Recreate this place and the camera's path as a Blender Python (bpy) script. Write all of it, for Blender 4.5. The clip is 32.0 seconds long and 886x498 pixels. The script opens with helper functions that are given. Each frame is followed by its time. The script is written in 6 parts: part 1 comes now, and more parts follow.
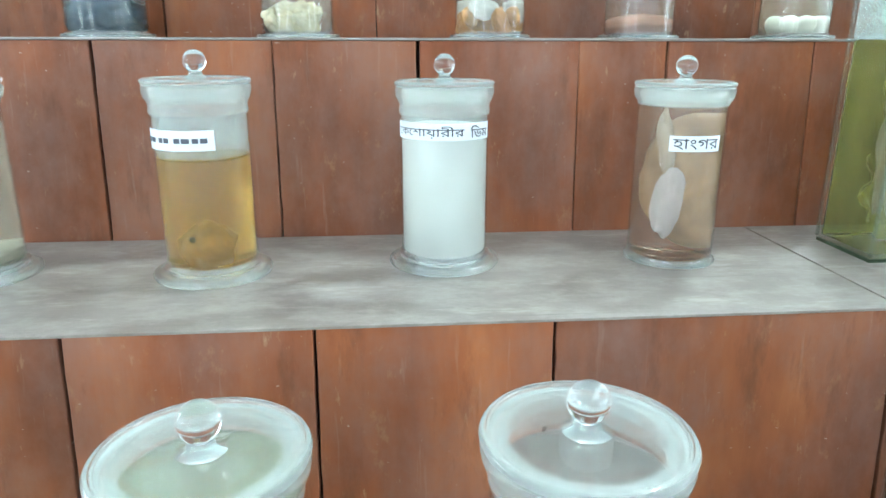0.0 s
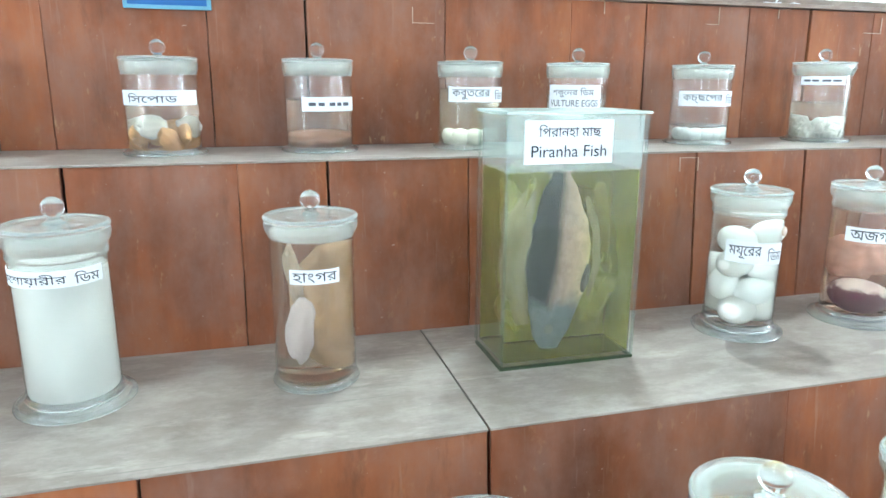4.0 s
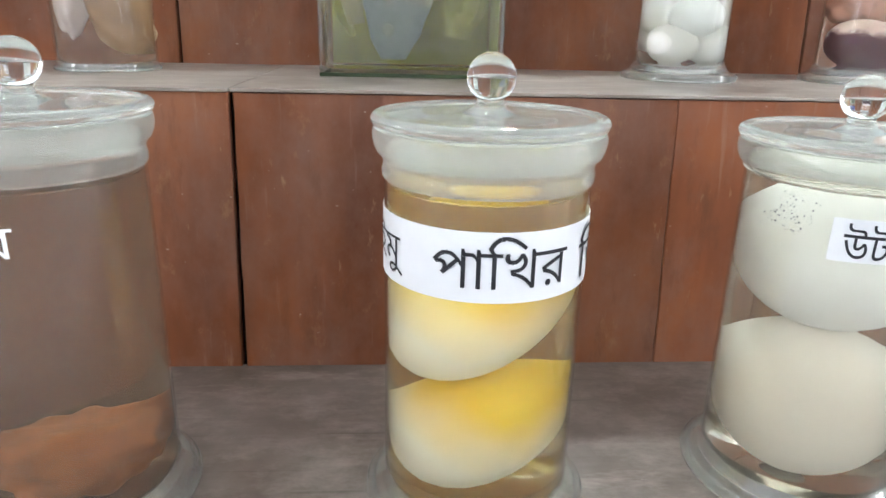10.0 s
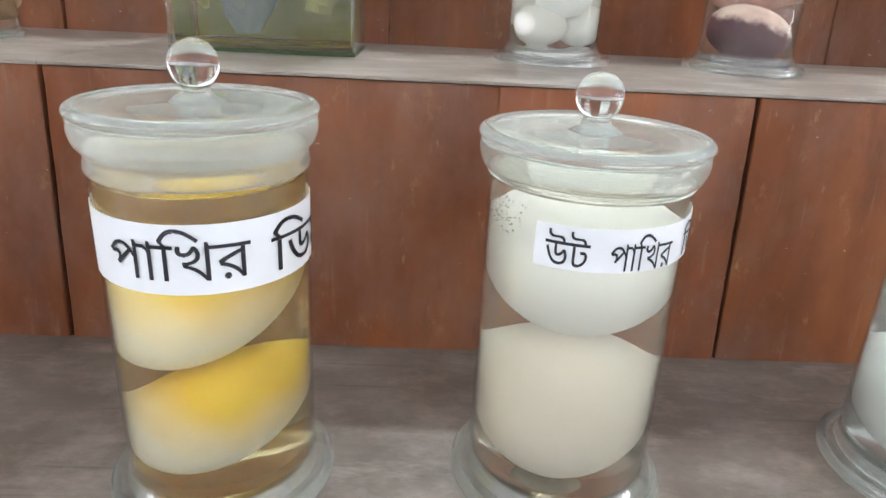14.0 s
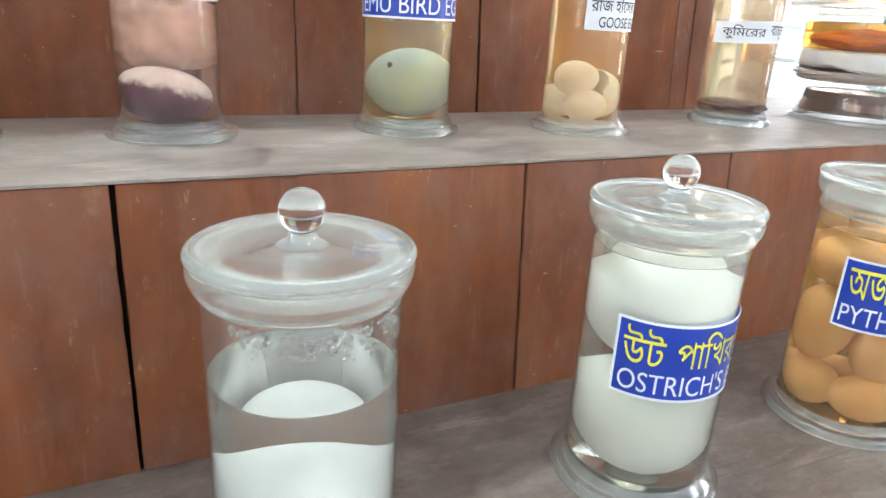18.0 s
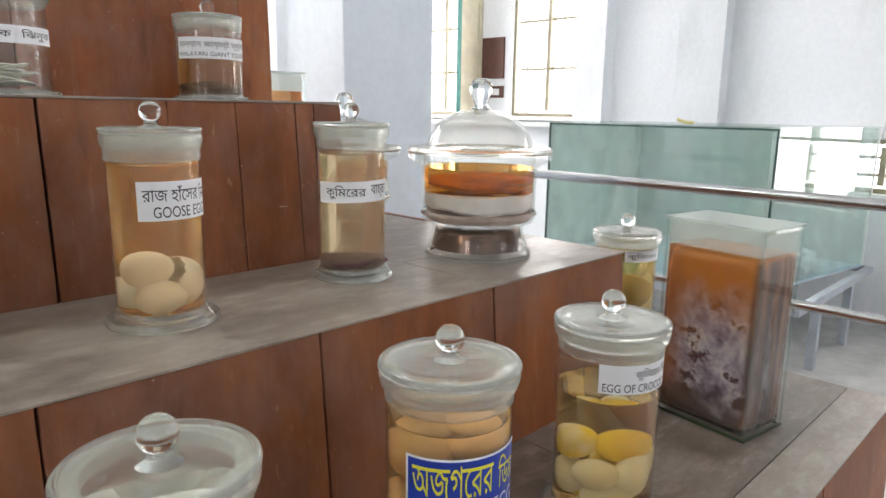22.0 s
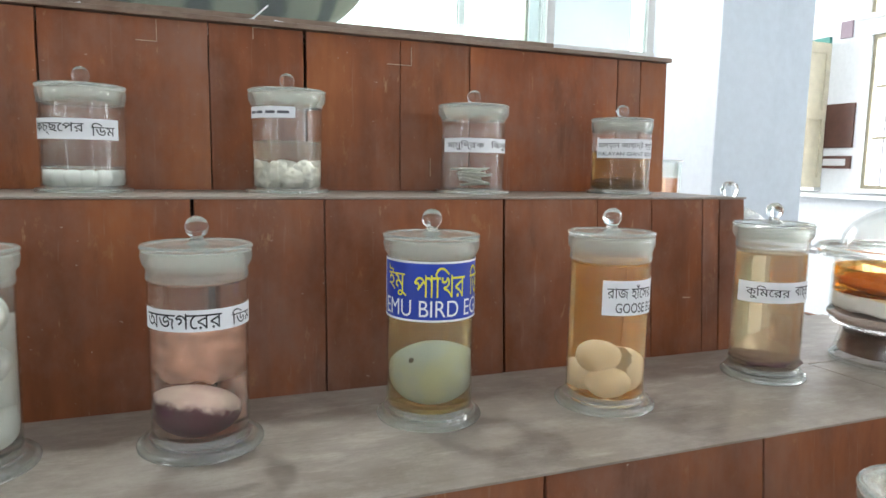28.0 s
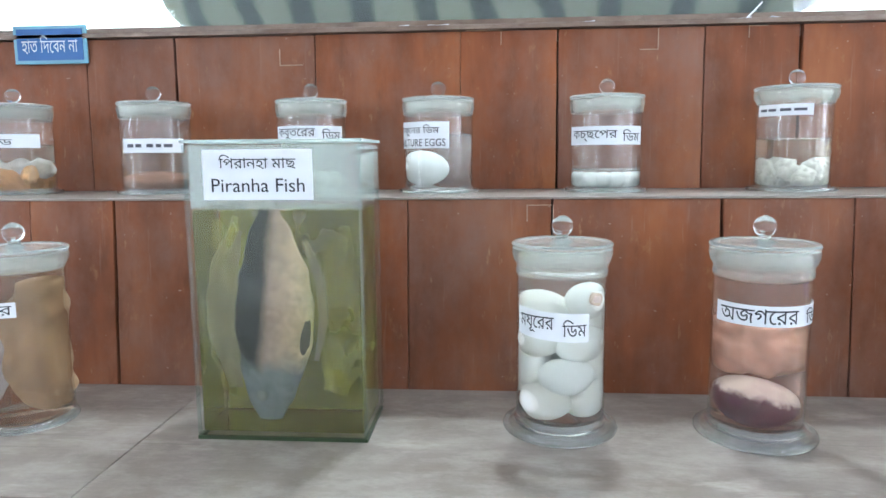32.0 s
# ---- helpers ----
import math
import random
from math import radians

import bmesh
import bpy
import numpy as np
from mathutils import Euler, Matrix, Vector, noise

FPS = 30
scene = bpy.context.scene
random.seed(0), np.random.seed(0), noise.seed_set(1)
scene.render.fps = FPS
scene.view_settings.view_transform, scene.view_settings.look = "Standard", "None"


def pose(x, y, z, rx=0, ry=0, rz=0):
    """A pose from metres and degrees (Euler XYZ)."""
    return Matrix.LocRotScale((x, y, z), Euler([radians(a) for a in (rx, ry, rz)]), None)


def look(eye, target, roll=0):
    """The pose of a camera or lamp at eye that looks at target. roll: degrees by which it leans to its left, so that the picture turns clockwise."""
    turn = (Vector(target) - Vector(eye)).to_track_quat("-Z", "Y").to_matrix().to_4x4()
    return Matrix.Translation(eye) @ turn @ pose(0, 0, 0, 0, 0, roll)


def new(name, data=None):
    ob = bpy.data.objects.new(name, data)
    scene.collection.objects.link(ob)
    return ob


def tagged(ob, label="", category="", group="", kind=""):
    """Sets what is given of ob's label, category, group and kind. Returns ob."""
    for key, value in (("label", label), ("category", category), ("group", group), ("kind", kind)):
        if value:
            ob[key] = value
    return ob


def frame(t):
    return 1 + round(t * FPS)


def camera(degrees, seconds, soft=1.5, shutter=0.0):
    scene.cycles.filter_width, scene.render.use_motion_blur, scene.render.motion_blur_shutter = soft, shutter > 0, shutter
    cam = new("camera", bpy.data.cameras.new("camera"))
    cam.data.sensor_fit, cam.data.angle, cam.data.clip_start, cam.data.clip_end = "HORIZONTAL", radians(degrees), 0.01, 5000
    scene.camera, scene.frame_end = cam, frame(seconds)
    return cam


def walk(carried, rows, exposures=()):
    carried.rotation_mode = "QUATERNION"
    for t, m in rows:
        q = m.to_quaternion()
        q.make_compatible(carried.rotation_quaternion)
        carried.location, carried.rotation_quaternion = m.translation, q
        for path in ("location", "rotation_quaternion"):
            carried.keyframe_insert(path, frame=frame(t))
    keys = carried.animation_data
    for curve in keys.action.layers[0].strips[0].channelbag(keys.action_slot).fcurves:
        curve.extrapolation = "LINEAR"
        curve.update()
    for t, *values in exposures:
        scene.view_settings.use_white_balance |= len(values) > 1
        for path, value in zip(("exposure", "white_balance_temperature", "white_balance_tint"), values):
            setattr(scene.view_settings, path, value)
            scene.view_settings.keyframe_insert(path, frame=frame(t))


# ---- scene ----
cam = camera(66.4, 32.0)
PATH = [
    (0, (0.038, -0.019, 1.357), (0.208, 1.887, 0.776), 0.1),
    (0.5, (0.006, -0.042, 1.387), (0.245, 1.867, 0.84), -1.5),
    (1, (-0.013, -0.062, 1.402), (0.25, 1.856, 0.897), -2.8),
    (1.5, (0.024, -0.075, 1.467), (0.306, 1.835, 0.945), -2.9),
    (2, (0.132, -0.088, 1.521), (0.372, 1.839, 1.043), -1.3),
    (2.5, (0.246, -0.102, 1.543), (0.587, 1.819, 1.103), -0.8),
    (3, (0.364, -0.081, 1.525), (0.731, 1.835, 1.086), -0.9),
    (3.5, (0.461, -0.079, 1.518), (0.844, 1.832, 1.07), 0.7),
    (4, (0.477, -0.079, 1.533), (1.003, 1.789, 1.052), 0.4),
    (4.5, (0.443, -0.083, 1.517), (1.11, 1.742, 1.041), -0.5),
    (6.5, (0.816, -0.076, 1.34), (1.43, 1.731, 0.741), -0.2),
    (7, (0.777, -0.066, 1.299), (1.47, 1.715, 0.709), 0.2),
    (7.5, (0.783, -0.051, 1.256), (1.459, 1.73, 0.646), 0.5),
    (8, (0.871, -0.034, 1.205), (1.469, 1.772, 0.589), 0.4),
    (8.5, (0.918, -0.026, 1.155), (1.401, 1.806, 0.515), -0.8),
    (9, (0.962, -0.027, 1.111), (1.329, 1.828, 0.46), 0.7),
    (9.5, (1.005, -0.028, 1.082), (1.262, 1.852, 0.452), 1.1),
    (10, (1.054, -0.034, 1.059), (1.19, 1.856, 0.419), 1.4),
    (10.5, (1.073, -0.023, 1.074), (1.353, 1.85, 0.431), 1.3),
    (11, (1.068, -0.021, 1.097), (1.507, 1.819, 0.448), 2.0),
    (11.5, (1.056, -0.013, 1.092), (1.578, 1.821, 0.489), 2.5),
    (12, (1.147, 0.012, 1.081), (1.549, 1.876, 0.478), 3.2),
    (12.5, (1.24, 0.009, 1.071), (1.38, 1.891, 0.41), 2.8),
    (13, (1.316, -0.016, 1.071), (1.268, 1.847, 0.345), 2.2),
    (13.5, (1.363, -0.026, 1.071), (1.347, 1.846, 0.367), 2.7),
    (14, (1.348, -0.029, 1.089), (1.406, 1.831, 0.355), 2.9),
    (14.5, (1.338, -0.028, 1.103), (1.653, 1.800, 0.415), 2.4),
    (15, (1.402, 0.008, 1.121), (1.961, 1.811, 0.460), 2.9),
    (15.5, (1.589, 0.018, 1.13), (2.069, 1.836, 0.449), 2.3),
    (17.5, (1.816, 0.066, 1.141), (2.439, 1.84, 0.459), 1.3),
    (18, (1.8, 0.016, 1.18), (2.651, 1.699, 0.518), 3.3),
    (18.5, (1.801, -0.011, 1.184), (2.725, 1.647, 0.556), 2.9),
    (19, (1.914, -0.007, 1.205), (2.885, 1.622, 0.57), 2.5),
    (19.5, (2.034, -0.016, 1.221), (3.131, 1.549, 0.63), 3.4),
    (20, (2.101, -0.037, 1.249), (3.351, 1.422, 0.695), 2.9),
    (20.5, (2.127, -0.053, 1.275), (3.432, 1.371, 0.757), 1.9),
    (21, (2.147, -0.064, 1.307), (3.507, 1.32, 0.821), 1.7),
    (21.5, (2.163, -0.06, 1.333), (3.539, 1.323, 0.89), 1.7),
    (22, (2.166, -0.061, 1.351), (3.562, 1.314, 0.95), 0.9),
    (22.5, (2.169, -0.065, 1.363), (3.561, 1.321, 0.986), -0.0),
    (23, (2.168, -0.067, 1.374), (3.565, 1.319, 1.019), 0.3),
    (23.5, (2.17, -0.065, 1.376), (3.554, 1.335, 1.022), 0.0),
    (24, (2.164, -0.062, 1.395), (3.555, 1.344, 1.096), 0.3),
    (24.5, (2.142, -0.059, 1.414), (3.509, 1.375, 1.143), 0.6),
    (26.5, (2.027, -0.016, 1.435), (3.161, 1.616, 1.206), 1.1),
    (27, (1.97, -0.005, 1.438), (2.991, 1.701, 1.222), 0.9),
    (27.5, (1.93, 0.006, 1.437), (2.827, 1.779, 1.21), 0.6),
    (28, (1.86, 0.029, 1.434), (2.594, 1.874, 1.191), 1.1),
    (28.5, (1.817, 0.038, 1.434), (2.439, 1.923, 1.19), 0.7),
    (29, (1.759, 0.036, 1.431), (2.232, 1.964, 1.186), 0.9),
    (29.5, (1.702, 0.041, 1.425), (2.076, 1.988, 1.164), 1.2),
    (30, (1.653, 0.043, 1.432), (1.858, 2.012, 1.152), 0.9),
    (30.5, (1.606, 0.042, 1.444), (1.703, 2.022, 1.178), 0.3),
    (31, (1.557, 0.031, 1.456), (1.56, 2.014, 1.198), 0.3),
    (31.5, (1.511, 0.027, 1.451), (1.44, 2.011, 1.211), 0.0),
    (32, (1.441, 0.018, 1.45), (1.288, 1.994, 1.179), -0.5),
]
EXPOSURES = [(0, 1.88, 5300, -4), (2, 1.97, 5240, -4), (4.5, 1.87, 5620, 2), (7, 1.77, 5920, 5), (9, 1.63, 6110, 11), (14, 1.48, 6220, 13), (15, 1.62, 6020, 11), (19, 1.47, 6180, 10), (20, 1.22, 6420, 12), (21, 0.89, 6600, 14), (23, 0.27, 6700, 12), (26.5, -0.19, 6700, 12), (28, 0.78, 6300, 9), (29, 1.19, 5740, 4), (30, 1.43, 5600, 4), (31, 1.40, 5640, 9), (32, 1.40, 5600, 9)]
walk(cam, [(t, look(eye, target, roll)) for t, eye, target, roll in PATH], EXPOSURES)

# ---- exposure, world, light ----
scene.cycles.transparent_max_bounces = 40
world = bpy.data.worlds.new("sky")
scene.world = world
world.use_nodes = True
sky = world.node_tree.nodes.new("ShaderNodeTexSky")
sky.sky_type, sky.sun_disc, sky.sun_elevation, sky.sun_rotation = "NISHITA", False, radians(48), radians(200)
world.node_tree.links.new(sky.outputs[0], world.node_tree.nodes["Background"].inputs[0])
world.node_tree.nodes["Background"].inputs[1].default_value = 0.12
sun = new("sun", bpy.data.lights.new("sun", "SUN"))
sun.data.energy, sun.data.angle, sun.data.color = 1.0, radians(12), (1.0, 0.96, 0.9)
sun.matrix_world = look((0, 0, 9), (-2.0, 5.0, 0.0))

# room: x from XW0 to XW1, y from YW0 to YW1
XW0, XW1, YW0, YW1, ZC = -4.6, 7.3, -4.2, 6.4, 4.4
# windows: wall, from, to, sill, head, light in watts per square metre
# S, W and southernmost E windows are unseen, added to light the stand
WINDOWS = [
    ("E", 3.33, 4.13, 1.31, 2.59, 12), ("E", 3.33, 4.17, 2.75, 3.75, 12), ("E", 4.55, 5.5, 1.31, 2.59, 12),
    ("E", 1.30, 1.66, 0.86, 1.21, 9), ("E", 0.80, 1.24, 0.86, 1.21, 9), ("E", -0.75, 0.75, 0.72, 2.6, 4.6), ("E", -3.2, -1.9, 0.9, 2.9, 1.2),
    ("N", -3.6, -1.5, 1.2, 3.7, 8), ("N", 2.9, 5.3, 1.2, 3.7, 8), ("N", 6.55, 7.15, 1.2, 3.7, 26), ("N", -0.4, 1.8, 2.3, 3.7, 8),
    ("S", -3.6, -2.2, 1.2, 3.2, 1.2), ("S", 4.6, 6.0, 1.2, 3.2, 0.3),
    ("W", -2.4, -0.8, 1.0, 3.0, 3.4), ("W", 1.4, 3.0, 1.0, 3.0, 2.4)]


def window_light(wall, a, b, z0, z1, watts):
    lamp = bpy.data.lights.new("window_light", "AREA")
    lamp.shape, lamp.size, lamp.size_y = "RECTANGLE", b - a, z1 - z0
    lamp.energy, lamp.color = watts * (b - a) * (z1 - z0), (1.0, 0.985, 0.95)
    c, z = (a + b) / 2, (z0 + z1) / 2
    eye = {"E": (XW1 + 0.16, c, z), "W": (XW0 - 0.16, c, z), "N": (c, YW1 + 0.16, z), "S": (c, YW0 - 0.16, z)}[wall]
    to = {"E": (-1, 0, 0), "W": (1, 0, 0), "N": (0, -1, 0), "S": (0, 1, 0)}[wall]
    new("window_light", lamp).matrix_world = look(eye, Vector(eye) + Vector(to))


for row in WINDOWS:
    window_light(*row)

# outside glare: plain bright sky backdrops beyond the window walls, and an unseen lamp over the stand placed from the
# shadows
glow = bpy.data.materials.new("overcast_glare")
glow.use_nodes = True
glow.node_tree.nodes.remove(glow.node_tree.nodes["Principled BSDF"])
em = glow.node_tree.nodes.new("ShaderNodeEmission")
em.inputs[0].default_value, em.inputs[1].default_value = (0.98, 0.985, 1.0, 1), 3.5
glow.node_tree.links.new(em.outputs[0], glow.node_tree.nodes["Material Output"].inputs[0])
for corner, side in (((XW1 + 1.5, -6, -0.1), (0, 14, 0)), ((-7, YW1 + 1.5, -0.1), (16, 0, 0)), ((-7, YW0 - 1.5, -0.1), (16, 0, 0)), ((XW0 - 1.5, -6, -0.1), (0, 14, 0))):
    o, s, up = Vector(corner), Vector(side), Vector((0, 0, 6))
    me = bpy.data.meshes.new("backdrop")
    me.from_pydata([o, o + s, o + s + up, o + up], [], [(0, 1, 2, 3)])
    me.materials.append(glow)
    tagged(new("backdrop", me), "glaring white overcast daylight outside the windows", "backdrop", kind="structure")
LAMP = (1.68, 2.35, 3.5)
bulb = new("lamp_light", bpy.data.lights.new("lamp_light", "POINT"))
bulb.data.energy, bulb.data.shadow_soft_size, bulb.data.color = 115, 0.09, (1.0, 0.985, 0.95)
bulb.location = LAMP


# ---- materials ----
def material(name):
    m = bpy.data.materials.new(name)
    m.use_nodes = True
    return m, m.node_tree.nodes, m.node_tree.links, m.node_tree.nodes["Principled BSDF"]


def mapped(n, l, scale, coord="Object"):
    tc, mp = n.new("ShaderNodeTexCoord"), n.new("ShaderNodeMapping")
    mp.inputs["Scale"].default_value = scale
    l.new(tc.outputs[coord], mp.inputs["Vector"])
    return mp.outputs["Vector"]


def noise_node(n, l, vec, scale, detail=4, rough=0.55, shift=None):
    t = n.new("ShaderNodeTexNoise")
    t.inputs["Scale"].default_value, t.inputs["Detail"].default_value, t.inputs["Roughness"].default_value = scale, detail, rough
    if shift is not None:
        add = n.new("ShaderNodeVectorMath")
        l.new(vec, add.inputs[0])
        l.new(shift, add.inputs[1])
        vec = add.outputs[0]
    l.new(vec, t.inputs["Vector"])
    return t.outputs["Fac"]


def ramp(n, l, fac, stops):
    r = n.new("ShaderNodeValToRGB")
    while len(r.color_ramp.elements) < len(stops):
        r.color_ramp.elements.new(0.5)
    for e, (p, c) in zip(r.color_ramp.elements, stops):
        e.position, e.color = p, (*c, 1) if len(c) == 3 else c
    l.new(fac, r.inputs[0])
    return r.outputs[0]


def mix(n, l, fac, a, b, kind="MIX"):
    m = n.new("ShaderNodeMix")
    m.data_type, m.blend_type = "RGBA", kind
    for sock, v in ((m.inputs["Factor"], fac), (m.inputs["A"], a), (m.inputs["B"], b)):
        if isinstance(v, (int, float)):
            sock.default_value = v
        elif isinstance(v, tuple):
            sock.default_value = (*v, 1)
        else:
            l.new(v, sock)
    return m.outputs["Result"]


def bump(n, l, height, strength, distance, bsdf):
    b = n.new("ShaderNodeBump")
    b.inputs["Strength"].default_value, b.inputs["Distance"].default_value = strength, distance
    l.new(height, b.inputs["Height"])
    l.new(b.outputs[0], bsdf.inputs["Normal"])


def random_shift(n, l, size=7.0):
    info, mul = n.new("ShaderNodeObjectInfo"), n.new("ShaderNodeVectorMath")
    comb = n.new("ShaderNodeCombineXYZ")
    for i in range(3):
        l.new(info.outputs["Random"], comb.inputs[i])
    mul.operation = "SCALE"
    mul.inputs["Scale"].default_value = size
    l.new(comb.outputs[0], mul.inputs[0])
    return mul.outputs[0], info.outputs["Random"]


def make_panel_wood():
    m, n, l, p = material("varnished_panel_wood")
    shift, rnd = random_shift(n, l)
    grain = noise_node(n, l, mapped(n, l, (16, 16, 0.8)), 3.0, 5, 0.6, shift)
    broad = noise_node(n, l, mapped(n, l, (3.6, 3.6, 1.3)), 1.6, 4, 0.6, shift)
    cloud = noise_node(n, l, mapped(n, l, (1.6, 1.6, 1.2)), 2.6, 6, 0.7, shift)
    col = ramp(n, l, broad, [(0.28, (0.150, 0.052, 0.025)), (0.48, (0.242, 0.083, 0.036)), (0.62, (0.315, 0.110, 0.044)), (0.76, (0.400, 0.152, 0.060))])
    fibre = ramp(n, l, grain, [(0.25, (0.92, 0.915, 0.91)), (0.5, (1, 1, 1)), (0.78, (1.07, 1.07, 1.06))])
    col = mix(n, l, 1.0, col, fibre, "MULTIPLY")
    tone = ramp(n, l, rnd, [(0.0, (0.84, 0.84, 0.84)), (0.5, (1, 1, 1)), (1.0, (1.14, 1.04, 0.95))])
    col = mix(n, l, 1.0, col, tone, "MULTIPLY")
    # a bloom of dust, worn patches, dried drips and small scratches
    col = mix(n, l, ramp(n, l, cloud, [(0.42, (0, 0, 0)), (0.70, (0.60, 0.60, 0.60))]), col, (0.250, 0.162, 0.132))
    scuff = noise_node(n, l, mapped(n, l, (10, 10, 6)), 2.3, 7, 0.72, shift)
    col = mix(n, l, ramp(n, l, scuff, [(0.60, (0, 0, 0)), (0.76, (0.34, 0.34, 0.34))]), col, (0.46, 0.29, 0.14))
    smear = noise_node(n, l, mapped(n, l, (7, 7, 1.8)), 1.8, 6, 0.7, shift)
    col = mix(n, l, ramp(n, l, smear, [(0.28, (0.45, 0.45, 0.45)), (0.42, (0, 0, 0))]), col, (0.090, 0.040, 0.024))
    drip = noise_node(n, l, mapped(n, l, (46, 46, 1.6)), 1.6, 4, 0.55, shift)
    col = mix(n, l, ramp(n, l, drip, [(0.63, (0, 0, 0)), (0.78, (0.18, 0.18, 0.18))]), col, (0.46, 0.36, 0.29))
    rub = noise_node(n, l, mapped(n, l, (26, 26, 8)), 2.0, 5, 0.6, shift)
    col = mix(n, l, ramp(n, l, rub, [(0.66, (0, 0, 0)), (0.75, (0.40, 0.40, 0.40))]), col, (0.50, 0.34, 0.19))
    nick = noise_node(n, l, mapped(n, l, (14, 14, 30)), 5.0, 2, 0.5, shift)
    col = mix(n, l, ramp(n, l, nick, [(0.755, (0, 0, 0)), (0.77, (0.45, 0.45, 0.45))]), col, (0.56, 0.46, 0.38))
    l.new(col, p.inputs["Base Color"])
    r = ramp(n, l, cloud, [(0.35, (0.34,) * 3), (0.68, (0.62,) * 3)])
    l.new(r, p.inputs["Roughness"])
    p.inputs["Specular IOR Level"].default_value = 0.14
    bump(n, l, grain, 0.12, 0.001, p)
    return m


def make_tread_wood(name, dark, mid, light, streak):
    m, n, l, p = material(name)
    shift, rnd = random_shift(n, l)
    grain = noise_node(n, l, mapped(n, l, (2.0, 34, 34)), 3.0, 6, 0.66, shift)
    patch = noise_node(n, l, mapped(n, l, (3.2, 4.2, 4.2)), 2.2, 7, 0.68, shift)
    col = ramp(n, l, patch, [(0.30, dark), (0.50, mid), (0.68, light)])
    col = mix(n, l, 1.0, col, ramp(n, l, grain, [(0.28, (0.93, 0.925, 0.92)), (0.5, (1, 1, 1)), (0.72, (1.05, 1.05, 1.055))]), "MULTIPLY")
    dust = noise_node(n, l, mapped(n, l, (5, 9, 9)), 2.0, 8, 0.72, shift)
    col = mix(n, l, ramp(n, l, dust, [(0.46, (0, 0, 0)), (0.68, (0.62, 0.62, 0.62))]), col, streak)
    wipe = noise_node(n, l, mapped(n, l, (2.5, 9, 9)), 1.6, 5, 0.7, shift)
    col = mix(n, l, ramp(n, l, wipe, [(0.58, (0, 0, 0)), (0.74, (0.5, 0.5, 0.5))]), col, tuple(min(1, c * 1.45) for c in streak))
    spots = noise_node(n, l, mapped(n, l, (9, 16, 16)), 4.0, 8, 0.75, shift)
    col = mix(n, l, ramp(n, l, spots, [(0.68, (0, 0, 0)), (0.73, (0.5, 0.5, 0.5))]), col, (0.62, 0.58, 0.52))
    crack = noise_node(n, l, mapped(n, l, (1.1, 60, 60)), 2.4, 3, 0.5, shift)
    col = mix(n, l, ramp(n, l, crack, [(0.28, (0.35, 0.35, 0.35)), (0.34, (0, 0, 0))]), col, tuple(c * 0.5 for c in dark))
    l.new(col, p.inputs["Base Color"])
    l.new(ramp(n, l, patch, [(0.35, (0.32,) * 3), (0.65, (0.50,) * 3)]), p.inputs["Roughness"])
    p.inputs["Specular IOR Level"].default_value = 0.5
    bump(n, l, dust, 0.25, 0.001, p)
    return m


def make_plain(name, colour, rough=0.5, metal=0.0, vary=0.12, scale=8.0, relief=0.0, spec=0.5):
    m, n, l, p = material(name)
    a = noise_node(n, l, mapped(n, l, (1, 1, 1)), scale, 5, 0.6)
    col = ramp(n, l, a, [(0.3, tuple(c * (1 - vary) for c in colour)), (0.7, tuple(min(1, c * (1 + vary)) for c in colour))])
    l.new(col, p.inputs["Base Color"])
    p.inputs["Roughness"].default_value, p.inputs["Metallic"].default_value = rough, metal
    p.inputs["Specular IOR Level"].default_value = spec
    if relief:
        fine = noise_node(n, l, mapped(n, l, (1, 1, 1)), scale * 9, 4, 0.6)
        bump(n, l, fine, 0.4, relief, p)
    return m


def make_wall_paint(name, colour, stain):
    m, n, l, p = material(name)
    broad = noise_node(n, l, mapped(n, l, (1, 1, 0.35)), 1.7, 7, 0.68)
    fine = noise_node(n, l, mapped(n, l, (1, 1, 1)), 30, 5, 0.6)
    col = mix(n, l, ramp(n, l, broad, [(0.50, (0, 0, 0)), (0.72, (0.75, 0.75, 0.75))]), colour, stain)
    col = mix(n, l, 0.08, col, ramp(n, l, fine, [(0.3, (0.2, 0.2, 0.2)), (0.7, (1, 1, 1))]), "MULTIPLY")
    l.new(col, p.inputs["Base Color"])
    p.inputs["Roughness"].default_value = 0.7
    bump(n, l, fine, 0.2, 0.002, p)
    return m


